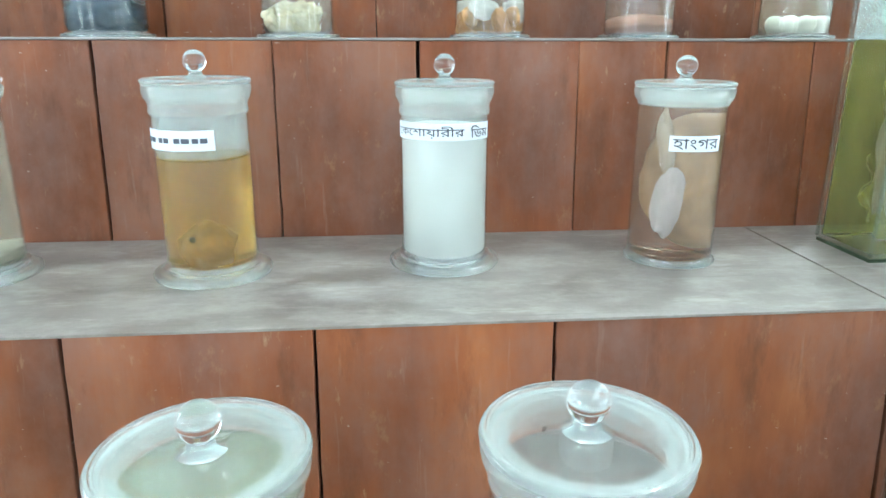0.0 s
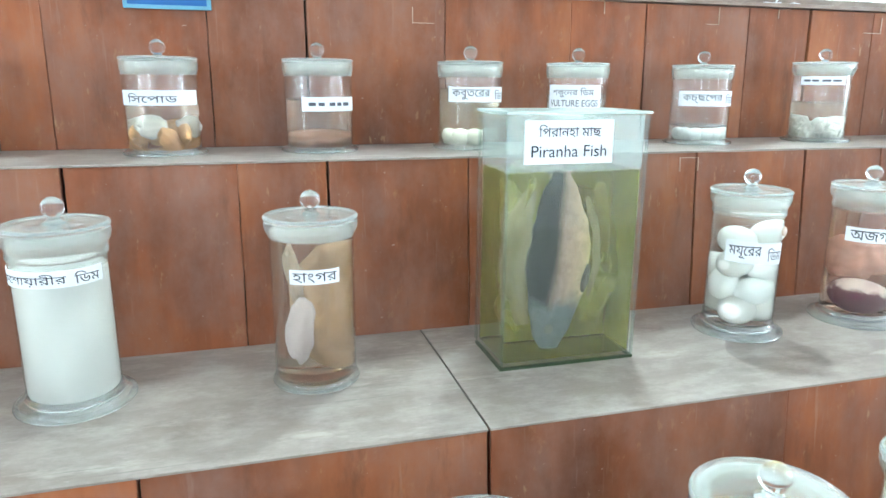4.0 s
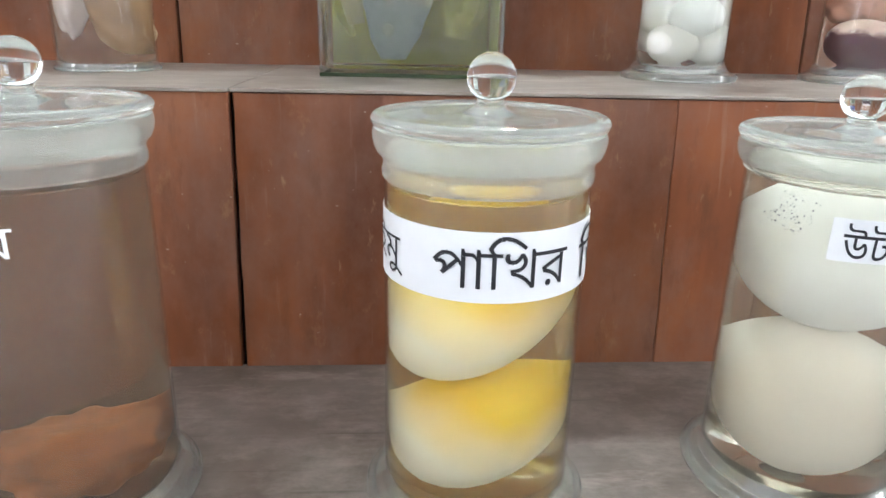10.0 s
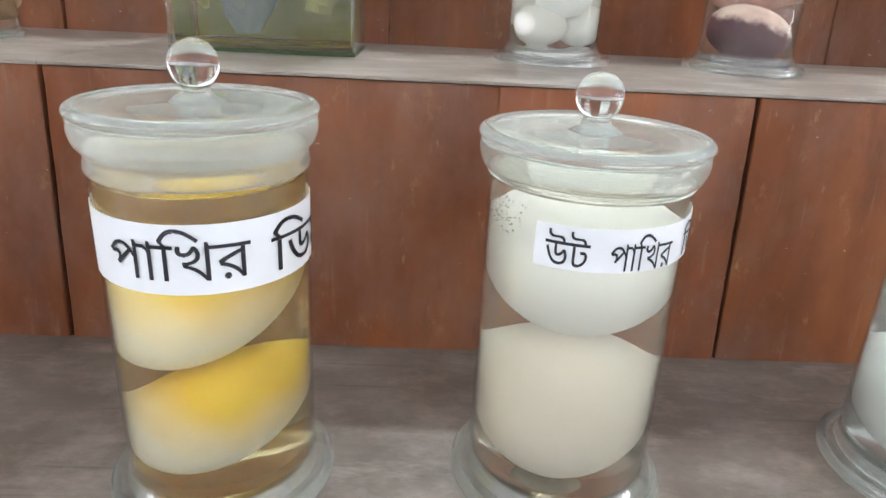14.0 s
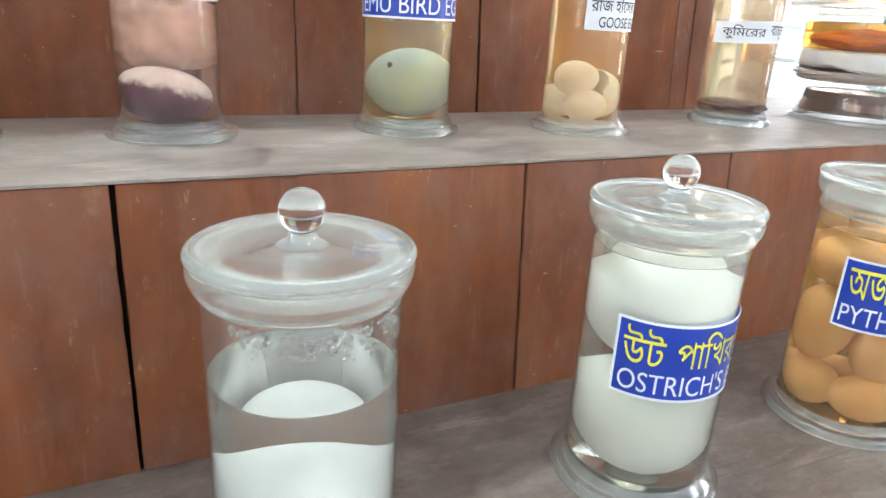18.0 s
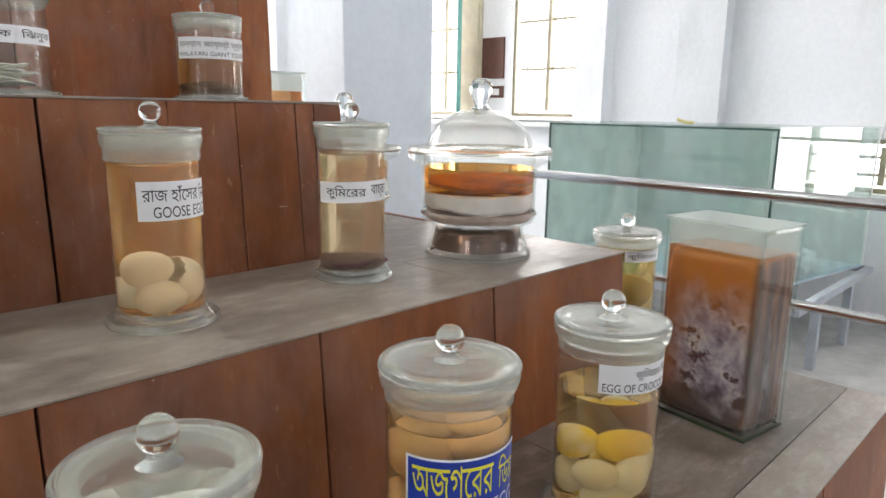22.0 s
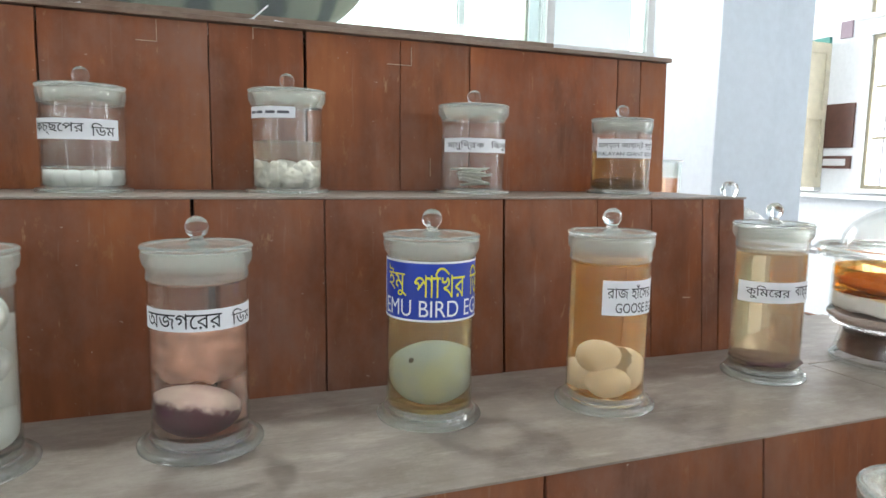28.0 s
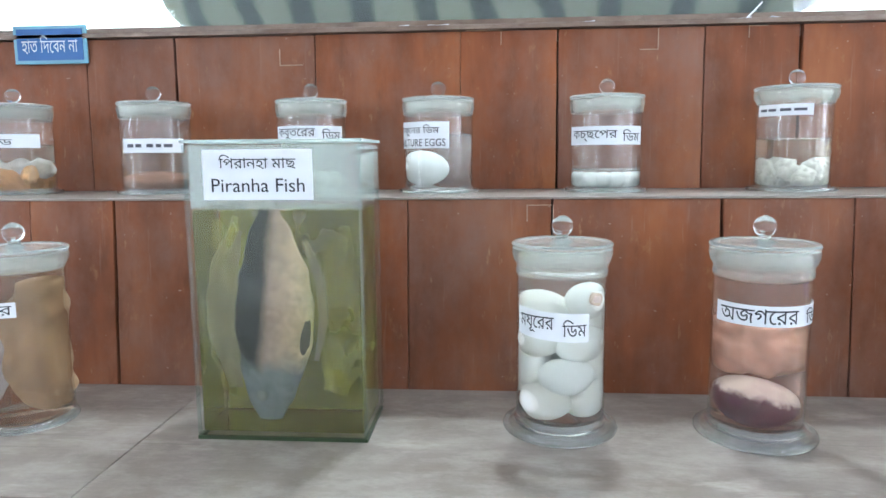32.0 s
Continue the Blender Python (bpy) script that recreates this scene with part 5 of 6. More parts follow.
blown = make_egg("blown white egg with a brown opening, lying on top of others", (1.593, 1.168, Z2 + 0.238), 0.040, 0.032, 0.032, PK, PK2, (0, -12, -66), "peacock eggs")
ring_mat, hollow = make_plain("brown_shell_edge", (0.52, 0.40, 0.30), 0.7, 0, 0.2, 40), make_plain("hollow_shell_inside", (0.60, 0.48, 0.42), 0.8, 0, 0.2, 40)
bm = ellipsoid(0.0030, 0.0125, 0.0115, 0, 0.25, 4, 16, 10)
bmesh.ops.translate(bm, verts=bm.verts[:], vec=(0.0375, 0, 0))
part("opening_edge", bm, ring_mat, blown, "ragged brown edge of the opening", smooth=True)
bm = ellipsoid(0.0034, 0.0080, 0.0070, 0, 0.25, 6, 16, 10)
bmesh.ops.translate(bm, verts=bm.verts[:], vec=(0.0385, 0.001, -0.001))
part("opening", bm, hollow, blown, smooth=True)
make_jar("specimen_jar", "jar of pinkish liquid with a purple egg, white label", (1.892, 1.184, Z2), liquid=(0.84, 0.64, 0.54), fill=0.275, cloud=0.05,
         sticker=(-78, 82, 0.207, 0.241), lines=[("অজগেরর", -70, 24, 0.5, 0.72, BL), ("িডম", 36, 74, 0.5, 0.72, BL)], **dict(MR, frosted=True))
make_egg("egg with a purple underside and white frosted top", (1.884, 1.170, Z2 + 0.068), 0.061, 0.054, 0.042, (0.90, 0.87, 0.85), (0.66, 0.56, 0.58), (0, 12, 12), "python eggs", low=(0.11, 0.025, 0.055))
make_lump("python_egg_skin", "pinkish collapsed egg skin in a jar", "specimen", (1.898, 1.204, Z2 + 0.158), (0.060, 0.046, 0.054), make_plain("pink_skin", (0.62, 0.38, 0.29), 0.6, 0, 0.26, 22), 0.34, 21)
EM = dict(MR, r=0.0800, rl=0.089, rf=0.098, h=0.334)
make_jar("specimen_jar", "jar of amber liquid with one greenish egg, blue printed label", (2.296, 1.182, Z2), liquid=(0.90, 0.81, 0.55), fill=0.282, cloud=0.13, haze=(0.68, 0.44, 0.12), paper=BLUEPAPER,
         sticker=(-108, 86, 0.196, 0.302), lines=[("ইমু", -86, -52, 0.66, 0.50, YELLOWINK), ("পািখর", -42, 26, 0.66, 0.50, YELLOWINK), ("িডম", 36, 78, 0.66, 0.50, YELLOWINK), ("EMU BIRD EGG", -92, 72, 0.22, 0.28, WH)], **EM)
make_egg("large pale green egg at the bottom of a jar", (2.296, 1.178, Z2 + 0.090), 0.0660, 0.0600, 0.058, (0.46, 0.56, 0.68), (0.54, 0.60, 0.50), (0, 14, 190), "emu eggs", taper=-0.16)
bm = ellipsoid(0.005, 0.003, 0.005, u=12, v=8)
hole_at = part("egg_hole", bm, INK, None)
hole_at.matrix_world = pose(2.252, 1.150, Z2 + 0.120)
tagged(hole_at, "small dark drilled hole in the pale green egg", "hole")
make_jar("specimen_jar", "jar of cloudy orange liquid with pale eggs, white label", (2.655, 1.135, Z2), liquid=(0.98, 0.86, 0.58), fill=0.285, cloud=0.21, haze=(0.97, 0.38, 0.01),
         sticker=(-44, 58, 0.194, 0.260), lines=[("রাজ হাঁেসর", -38, 36, 0.68, 0.42, BL), ("িডম", 40, 56, 0.68, 0.42, BL), ("GOOSE EGG", -26, 52, 0.22, 0.28, BL)], **dict(MR, rl=0.0845, rf=0.099, h=0.337, frosted=True))
GO, GO2 = (0.93, 0.97, 0.99), (0.92, 0.91, 0.88)
eggs_in(2.655, 1.135, Z2, -12, [(-0.024, 0.023, 0.106, 0.040, 0.033, 6, 0, GO, GO2), (-0.008, 0.034, 0.056, 0.040, 0.031, 0, 0, GO, GO2), (-0.02, -0.030, 0.060, 0.040, 0.032, 0, 30, GO, GO2)],
        "pale goose egg clouded by orange liquid", "goose eggs")
# the third egg is a broken shell with a ragged mouth
bm = ellipsoid(0.036, 0.036, 0.046, -0.1, 0, 0, 30, 22)
bmesh.ops.delete(bm, geom=[f for f in bm.faces if f.calc_center_median().x * -0.9 + f.calc_center_median().z * 0.5 > 0.018 + 0.012 * noise.noise(f.calc_center_median() * 60)], context="FACES")
bmesh.ops.solidify(bm, geom=bm.faces[:], thickness=0.0016)
ob = tagged(part("broken_egg", bm, egg_material(GO, GO2), None, smooth=True), "broken white goose egg shell with a ragged mouth", "egg", "goose eggs")
ob.matrix_world = pose(2.675, 1.122, Z2 + 0.078, 0, -10, 20)
make_jar("specimen_jar", "jar of hazy tan liquid with dark sediment, white label", (3.118, 1.172, Z2), liquid=(0.92, 0.74, 0.48), fill=0.285, cloud=0.26, haze=(0.84, 0.57, 0.36),
         sticker=(-102, 40, 0.182, 0.228), lines=[("কুিমেরর", -84, -14, 0.5, 0.66, BL), ("বাচ্চা", -6, 32, 0.5, 0.66, BL)], tilt=0.006, **dict(MR, r=0.076, rl=0.086, rf=0.092, h=0.344, frosted=True))
make_lump("crocodile_specimen", "small dark purple-brown preserved remains at the bottom of a jar", "specimen", (3.118, 1.172, Z2 + 0.042), (0.0715, 0.0715, 0.019), make_plain("dark_remains", (0.06, 0.02, 0.026), 0.7, 0, 0.3, 20), 0.25, 31)


# wide dome-lidded dish jars
def make_dome_jar(label, at, s=1.0, liquid=(0.80, 0.36, 0.05)):
    jar = thing("dome_jar", label, "jar", "dome-lidded jars", at)
    q = lambda pts: [(r * s, z * s) for r, z in pts]
    part("base", lathe(q([(0, 0), (0.134, 0), (0.141, 0.006), (0.141, 0.016), (0.135, 0.024), (0.122, 0.076), (0.126, 0.087), (0.118, 0.085), (0.115, 0.076), (0.127, 0.024), (0, 0.020)])), GLASS, jar, "flared glass base", smooth=True)
    # dark brown fill added inside the hollow base
    part("base_fill", lathe(q([(0, 0.0205), (0.125, 0.0245), (0.113, 0.075), (0, 0.077)])), liquid_material((0.50, 0.34, 0.26), 0.55, (0.12, 0.065, 0.045)), jar, "dark brown fill in the base", smooth=True)
    part("bowl", lathe(q([(0, 0.089), (0.130, 0.089), (0.147, 0.096), (0.151, 0.108), (0.1515, 0.24), (0.188, 0.258), (0.192, 0.266), (0.188, 0.272), (0.150, 0.268), (0.1465, 0.24), (0.146, 0.108), (0.14, 0.099), (0, 0.094)])), GLASS, jar, smooth=True)
    part("ring", lathe(q([(0.1515, 0.112), (0.156, 0.115), (0.156, 0.121), (0.1515, 0.124)])), SOLID, jar, smooth=True)
    part("base_ring", lathe(q([(0.131, 0.0), (0.143, 0.002), (0.143, 0.010), (0.136, 0.014), (0.131, 0.010)])), EDGEGLASS, jar, smooth=True)
    lid = part("lid", lathe(q([(0.150, 0.272), (0.190, 0.274), (0.193, 0.281), (0.186, 0.288), (0.140, 0.292), (0.132, 0.318), (0.116, 0.346), (0.088, 0.368), (0.05, 0.384), (0.0, 0.388), (0, 0.382), (0.048, 0.378), (0.084, 0.362), (0.110, 0.342), (0.126, 0.316), (0.134, 0.290), (0.148, 0.280)])), DOMEGLASS, jar, "clear domed lid", smooth=True)
    part("rim", lathe(q([(0.150, 0.2735), (0.188, 0.275), (0.1935, 0.281), (0.187, 0.2895), (0.146, 0.290)])), FROST, lid, smooth=True)
    part("knob", lathe(q([(0, 0.386), (0.026, 0.387), (0.017, 0.398), (0.020, 0.410), (0.029, 0.430), (0.030, 0.442), (0.024, 0.458), (0.013, 0.466), (0, 0.468)]), 28), SOLID, lid, smooth=True)
    part("liquid", lathe(q([(0, 0.175), (0.1445, 0.175), (0.1445, 0.238), (0, 0.2375)])), liquid_material(liquid, 0.10), jar, smooth=True)
    for low, high, mat, words, seed in ((0.0955, 0.122, make_plain("brown_pink_sediment", (0.46, 0.34, 0.30), 0.7, 0, 0.25, 22), "brownish pink sediment", 3), (0.124, 0.170, make_plain("pale_sediment", (0.74, 0.68, 0.64), 0.7, 0, 0.14, 18), "pale settled sediment", 8)):
        bm = lathe(q([(0, low), (0.138, low + 0.005), (0.1438, low + 0.012), (0.144, high - 0.008), (0.140, high), (0.10, high + 0.004), (0.05, high - 0.003), (0, high)]), 56)
        for v in bm.verts:
            if v.co.z > high * s * 0.93 or (low > 0.1 and v.co.z < (low + 0.013) * s):
                v.co.z += 0.010 * s * noise.noise(Vector((v.co.x * 16, v.co.y * 16, seed + (0 if v.co.z > high * s * 0.93 else 4.4))))
        part("sediment", bm, mat, jar, words, smooth=True)
    return jar


make_dome_jar("wide dome-lidded glass jar of orange liquid over pale sediment", (3.522, 1.144, Z2))
make_lump("coiled_specimen", "orange coiled specimen in a dome-lidded jar", "specimen", (3.522, 1.144, Z2 + 0.198), (0.115, 0.105, 0.026), make_plain("orange_coil", (0.62, 0.20, 0.03), 0.5, 0, 0.3, 12), 0.3, 41)
make_dome_jar("dome-lidded glass jar standing behind the tallest riser", (3.50, 1.70, Z2), 0.93)
make_jar("specimen_jar", "jar of orange-brown liquid near the column", (3.70, 1.93, Z2), r=0.06, rl=0.07, rf=0.075, h=0.27, knob=0.018, liquid=(0.60, 0.30, 0.08), fill=0.2, cloud=0.15, group="jars on the middle tread")


# rectangular glass tanks
def make_tank(label, at, turn, w, d, h, liquid, fill, cloud, thick=0.006, haze=None):
    tank = thing("specimen_tank", label, "tank", "rectangular specimen tanks", at, turn)
    bm = box(0, w, 0, d, 0, h, 0.008)
    inner = box(thick, w - thick, thick, d - thick, thick * 2, h - 0.001, 0.006)
    tmp = bpy.data.meshes.new("tmp")
    bmesh.ops.reverse_faces(inner, faces=inner.faces[:])
    inner.to_mesh(tmp)
    inner.free()
    bm.from_mesh(tmp)
    me = bpy.data.meshes.new("tank_body")
    bm.to_mesh(me)
    bm.free()
    part("body", me, GLASS, tank)
    part("cover", box(-0.003, w + 0.003, -0.003, d + 0.003, h + 0.001, h + 0.006, 0.001), COVERGLASS, tank, "flat pale green glass cover")
    part("liquid", box(thick + 0.001, w - thick - 0.001, thick + 0.001, d - thick - 0.001, thick * 2 + 0.001, fill, 0.005), liquid_material(liquid, cloud, haze), tank)
    for x in (0.0, w - 0.005):
        for y in (0.0, d - 0.005):
            part("edge_glass", box(x - 0.0005, x + 0.0055, y - 0.0005, y + 0.0055, 0.01, h - 0.002, 0.001), PLATE, tank)
    band = bmesh.new()
    for x0, x1, y0, y1 in ((thick + 0.001, w - thick - 0.001, thick + 0.0006, thick + 0.0012), (thick + 0.001, w - thick - 0.001, d - thick - 0.0012, d - thick - 0.0006),
                           (thick + 0.0006, thick + 0.0012, thick + 0.0014, d - thick - 0.0014), (w - thick - 0.0012, w - thick - 0.0006, thick + 0.0014, d - thick - 0.0014)):
        add_box(band, x0, x1, y0, y1, fill + 0.002, h - 0.003)
    part("clouded_band", band, MIST, tank, "cloudy dry glass above the liquid")
    bot = bmesh.new()
    add_box(bot, -0.0004, w + 0.0004, -0.0004, 0.0055, 0.001, 0.007)
    add_box(bot, -0.0004, 0.0055, 0.006, d - 0.0065, 0.001, 0.007)
    add_box(bot, w - 0.0055, w + 0.0004, 0.006, d - 0.0065, 0.001, 0.007)
    part("bottom_edge", bot, make_plain("dark_green_bottom_edge", (0.03, 0.05, 0.02), 0.3), tank, "dark green glass bottom edge")
    return tank


tk = make_tank("tall rectangular glass tank of olive liquid with a fish", (0.930, 1.100, Z2), 0, 0.296, 0.165, 0.506, (0.82, 0.81, 0.54), 0.397, 0.03, haze=(0.44, 0.43, 0.18))
# olive film added behind the fish to give the liquid's depth colour
FILM = make_clear("olive_depth_film", (0.70, 0.69, 0.40), 1.05, 0.58, 0.3, (0.50, 0.48, 0.17), 0.26)
for x0, x1, y0, y1 in ((0.012, 0.284, 0.1530, 0.1545), (0.2862, 0.2875, 0.012, 0.152)):
    part("depth_tint_film", box(x0, x1, y0, y1, 0.016, 0.394), FILM, tk, "added olive film standing in for deep murky liquid")
lab = part("label", box(0.034, 0.217, -0.0016, -0.0006, 0.414, 0.496), PAPER, tk, "white paper label")
for body_text, z, hgt, wid in (("িপরানহা মাছ", 0.476, 0.024, 0.128), ("Piranha Fish", 0.438, 0.022, 0.155)):
    me = text_mesh(body_text, wid, hgt)
    for v in me.vertices:
        v.co = (v.co.x + 0.126, -0.0022, v.co.z + z)
    part("writing", me, INK, lab)


def fish_skin():
    m, n, l, p = material("preserved_fish_skin")
    tc, sep, u, k, tot = n.new("ShaderNodeTexCoord"), n.new("ShaderNodeSeparateXYZ"), n.new("ShaderNodeMath"), n.new("ShaderNodeMath"), n.new("ShaderNodeMath")
    l.new(tc.outputs["Object"], sep.inputs[0])
    wob = noise_node(n, l, mapped(n, l, (1, 1, 0.6)), 22, 5, 0.65)
    u.operation, u.inputs[1].default_value = "MULTIPLY_ADD", -0.10
    l.new(sep.outputs["Z"], u.inputs[0])
    l.new(sep.outputs["X"], u.inputs[2])
    k.operation, k.inputs[1].default_value, k.inputs[2].default_value = "MULTIPLY_ADD", 4.0, 0.258
    l.new(u.outputs[0], k.inputs[0])
    tot.operation, tot.inputs[1].default_value = "MULTIPLY_ADD", 0.10
    l.new(wob, tot.inputs[0])
    l.new(k.outputs[0], tot.inputs[2])
    col = ramp(n, l, tot.outputs[0], [(0.30, (0.46, 0.42, 0.40)), (0.36, (0.34, 0.31, 0.32)), (0.40, (0.010, 0.010, 0.018)), (0.57, (0.018, 0.018, 0.028)), (0.64, (0.52, 0.37, 0.38)), (0.76, (0.68, 0.49, 0.46)), (0.88, (0.76, 0.60, 0.48)), (0.96, (0.92, 0.86, 0.58))])
    low = n.new("ShaderNodeMath")
    low.operation, low.inputs[1].default_value = "MULTIPLY_ADD", 0.10
    l.new(wob, low.inputs[0])
    l.new(sep.outputs["Z"], low.inputs[2])
    col = mix(n, l, ramp(n, l, low.outputs[0], [(0.145, (1, 1, 1)), (0.185, (0, 0, 0))]), col, (0.24, 0.27, 0.36))
    mott = noise_node(n, l, mapped(n, l, (1, 1, 1)), 70, 6, 0.7)
    col = mix(n, l, 1.0, col, ramp(n, l, mott, [(0.3, (0.72, 0.72, 0.72)), (0.7, (1.2, 1.2, 1.2))]), "MULTIPLY")
    l.new(col, p.inputs["Base Color"])
    p.inputs["Roughness"].default_value = 0.5
    bump(n, l, mott, 0.5, 0.002, p)
    return m


def wavy_sheet(spine, widths, ripple=0.010, thick=0.0012, seed=1):
    """A thin rippled membrane along a line of (x, z), with a half width at each point."""
    bm = bmesh.new()
    rows = []
    count, cols = 22, 10
    for i in range(count + 1):
        f = i / count * (len(spine) - 1)
        a = min(int(f), len(spine) - 2)
        w = f - a
        x, z = (spine[a][q] * (1 - w) + spine[a + 1][q] * w for q in (0, 1))
        dx, dz = spine[a + 1][0] - spine[a][0], spine[a + 1][1] - spine[a][1]
        d = math.hypot(dx, dz)
        half = widths[a] * (1 - w) + widths[a + 1] * w
        pair = []
        for k in range(cols + 1):
            s = (k / cols * 2 - 1) * half * (1 + 0.28 * noise.noise(Vector((i * 0.55, k * 0.2 + seed, seed))))
            px, pz = x - dz / d * s, z + dx / d * s
            y = ripple * noise.noise(Vector((px * 38, pz * 26, seed * 2.3)))
            pair.append((bm.verts.new((px, y, pz)), bm.verts.new((px, y + thick, pz))))
        rows.append(pair)
    for a, b in zip(rows, rows[1:]):
        for k in range(cols):
            bm.faces.new((a[k][0], a[k + 1][0], b[k + 1][0], b[k][0]))
            bm.faces.new((a[k][1], b[k][1], b[k + 1][1], a[k + 1][1]))
        for k in (0, cols):
            bm.faces.new((a[k][0], b[k][0], b[k][1], a[k][1]))
    for e in (rows[0], rows[-1]):
        for k in range(cols):
            bm.faces.new((e[k][0], e[k][1], e[k + 1][1], e[k + 1][0]))
    return bm


def make_fish(at):
    """A deep-bodied fish hanging head down; x runs from back to belly."""
    fish = thing("fish_specimen", "grey and tan preserved fish hanging head down in olive liquid", "specimen", "", at)
    bm = bmesh.new()
    rows, seg = 48, 40
    rings = []
    for i in range(rows + 1):
        s = i / rows
        z = 0.384 * (1 - s) + 0.016 * s
        e = math.sin(math.pi * (0.035 + 0.905 * s)) ** 0.62
        back, belly = 0.064 * e, (0.058 + 0.018 * math.sin(math.pi * s)) * e
        cx = 0.106 - 0.012 * s * s
        ring = []
        for k in range(seg):
            a = 2 * math.pi * k / seg
            c = math.cos(a)
            p = Vector((cx + (belly if c > 0 else back) * c, 0.034 * e * math.sin(a) * (1 - 0.25 * abs(c)), z))
            p += Vector((noise.noise(p * 30), noise.noise(p * 27 + Vector((5, 5, 5))), 0)) * 0.005
            ring.append(bm.verts.new(p))
        rings.append(ring)
    for a, b in zip(rings, rings[1:]):
        for k in range(seg):
            bm.faces.new((a[k], a[(k + 1) % seg], b[(k + 1) % seg], b[k]))
    bm.faces.new(rings[0])
    bm.faces.new(rings[-1])
    part("body", bm, fish_skin(), fish, smooth=True)
    fin = make_clear("pale_fin_membrane", (0.86, 0.84, 0.70), 1.1, 0.58, 0.3, (0.58, 0.52, 0.42), 0.2)
    part("dorsal_fin", wavy_sheet([(0.046, 0.35), (0.024, 0.29), (0.016, 0.19), (0.034, 0.07)], [0.010, 0.026, 0.032, 0.014], 0.010, seed=2), fin, fish, "thin pale fin", smooth=True)
    part("anal_fin", wavy_sheet([(0.165, 0.33), (0.190, 0.26), (0.194, 0.19), (0.178, 0.12)], [0.005, 0.009, 0.008, 0.004], 0.006, seed=4), fin, fish, "thin pale fin", smooth=True)
    part("tail_fin", wavy_sheet([(0.105, 0.37), (0.085, 0.395), (0.05, 0.405), (0.012, 0.395)], [0.022, 0.016, 0.012, 0.006], 0.012, seed=6), fin, fish, "thin grey tail fin", smooth=True)
    gill = part("gill", ellipsoid(0.009, 0.003, 0.030, 0, 0.3, 5, 14, 10), make_plain("dark_gill", (0.10, 0.085, 0.08), 0.6), fish, "dark gill opening", smooth=True)
    gill.location = (0.164, -0.0165, 0.165)
    gill.rotation_euler = (0, radians(10), 0)
    eye = part("eye", ellipsoid(0.010, 0.004, 0.010, 0, 0, 0, 16, 10), make_plain("clouded_eye", (0.26, 0.28, 0.32), 0.3), fish, "clouded grey eye", smooth=True)
    eye.location = (0.085, -0.022, 0.062)
    return fish


make_fish((0.954, 1.146, Z2 + 0.012))
SHRED = make_clear("yellow_membrane", (0.95, 0.93, 0.66), 1.1, 0.30, 0.3, (0.82, 0.79, 0.36), 0.24)
for depth, sp, wd, sd in ((0.060, [(0.008, 0.365), (0.018, 0.33), (0.024, 0.28), (0.022, 0.235)], [0.006, 0.016, 0.018, 0.006], 11), (0.052, [(0.050, 0.372), (0.044, 0.34), (0.040, 0.31), (0.042, 0.28)], [0.006, 0.009, 0.006, 0.003], 12),
                          (0.065, [(0.000, 0.18), (0.006, 0.13), (0.016, 0.09), (0.03, 0.05)], [0.004, 0.014, 0.016, 0.005], 13), (0.100, [(0.200, 0.32), (0.222, 0.24), (0.225, 0.15), (0.205, 0.05)], [0.012, 0.040, 0.050, 0.022], 14),
                          (0.118, [(0.225, 0.35), (0.215, 0.27), (0.232, 0.18), (0.225, 0.10)], [0.010, 0.034, 0.040, 0.018], 15)):
    ob = part("membrane_shred", wavy_sheet(sp, wd, 0.030, seed=sd), SHRED, None, smooth=True)
    ob.matrix_world = pose(0.951, 1.100 + depth, Z2 + 0.012)
    tagged(ob, "yellow membrane shred drifting in olive liquid", "specimen", "membrane shreds")
rt = make_tank("rectangular glass tank of orange liquid with a mottled specimen", (3.750, 0.476, Z1), -9, 0.178, 0.262, 0.517, (0.97, 0.87, 0.74), 0.452, 0.004)


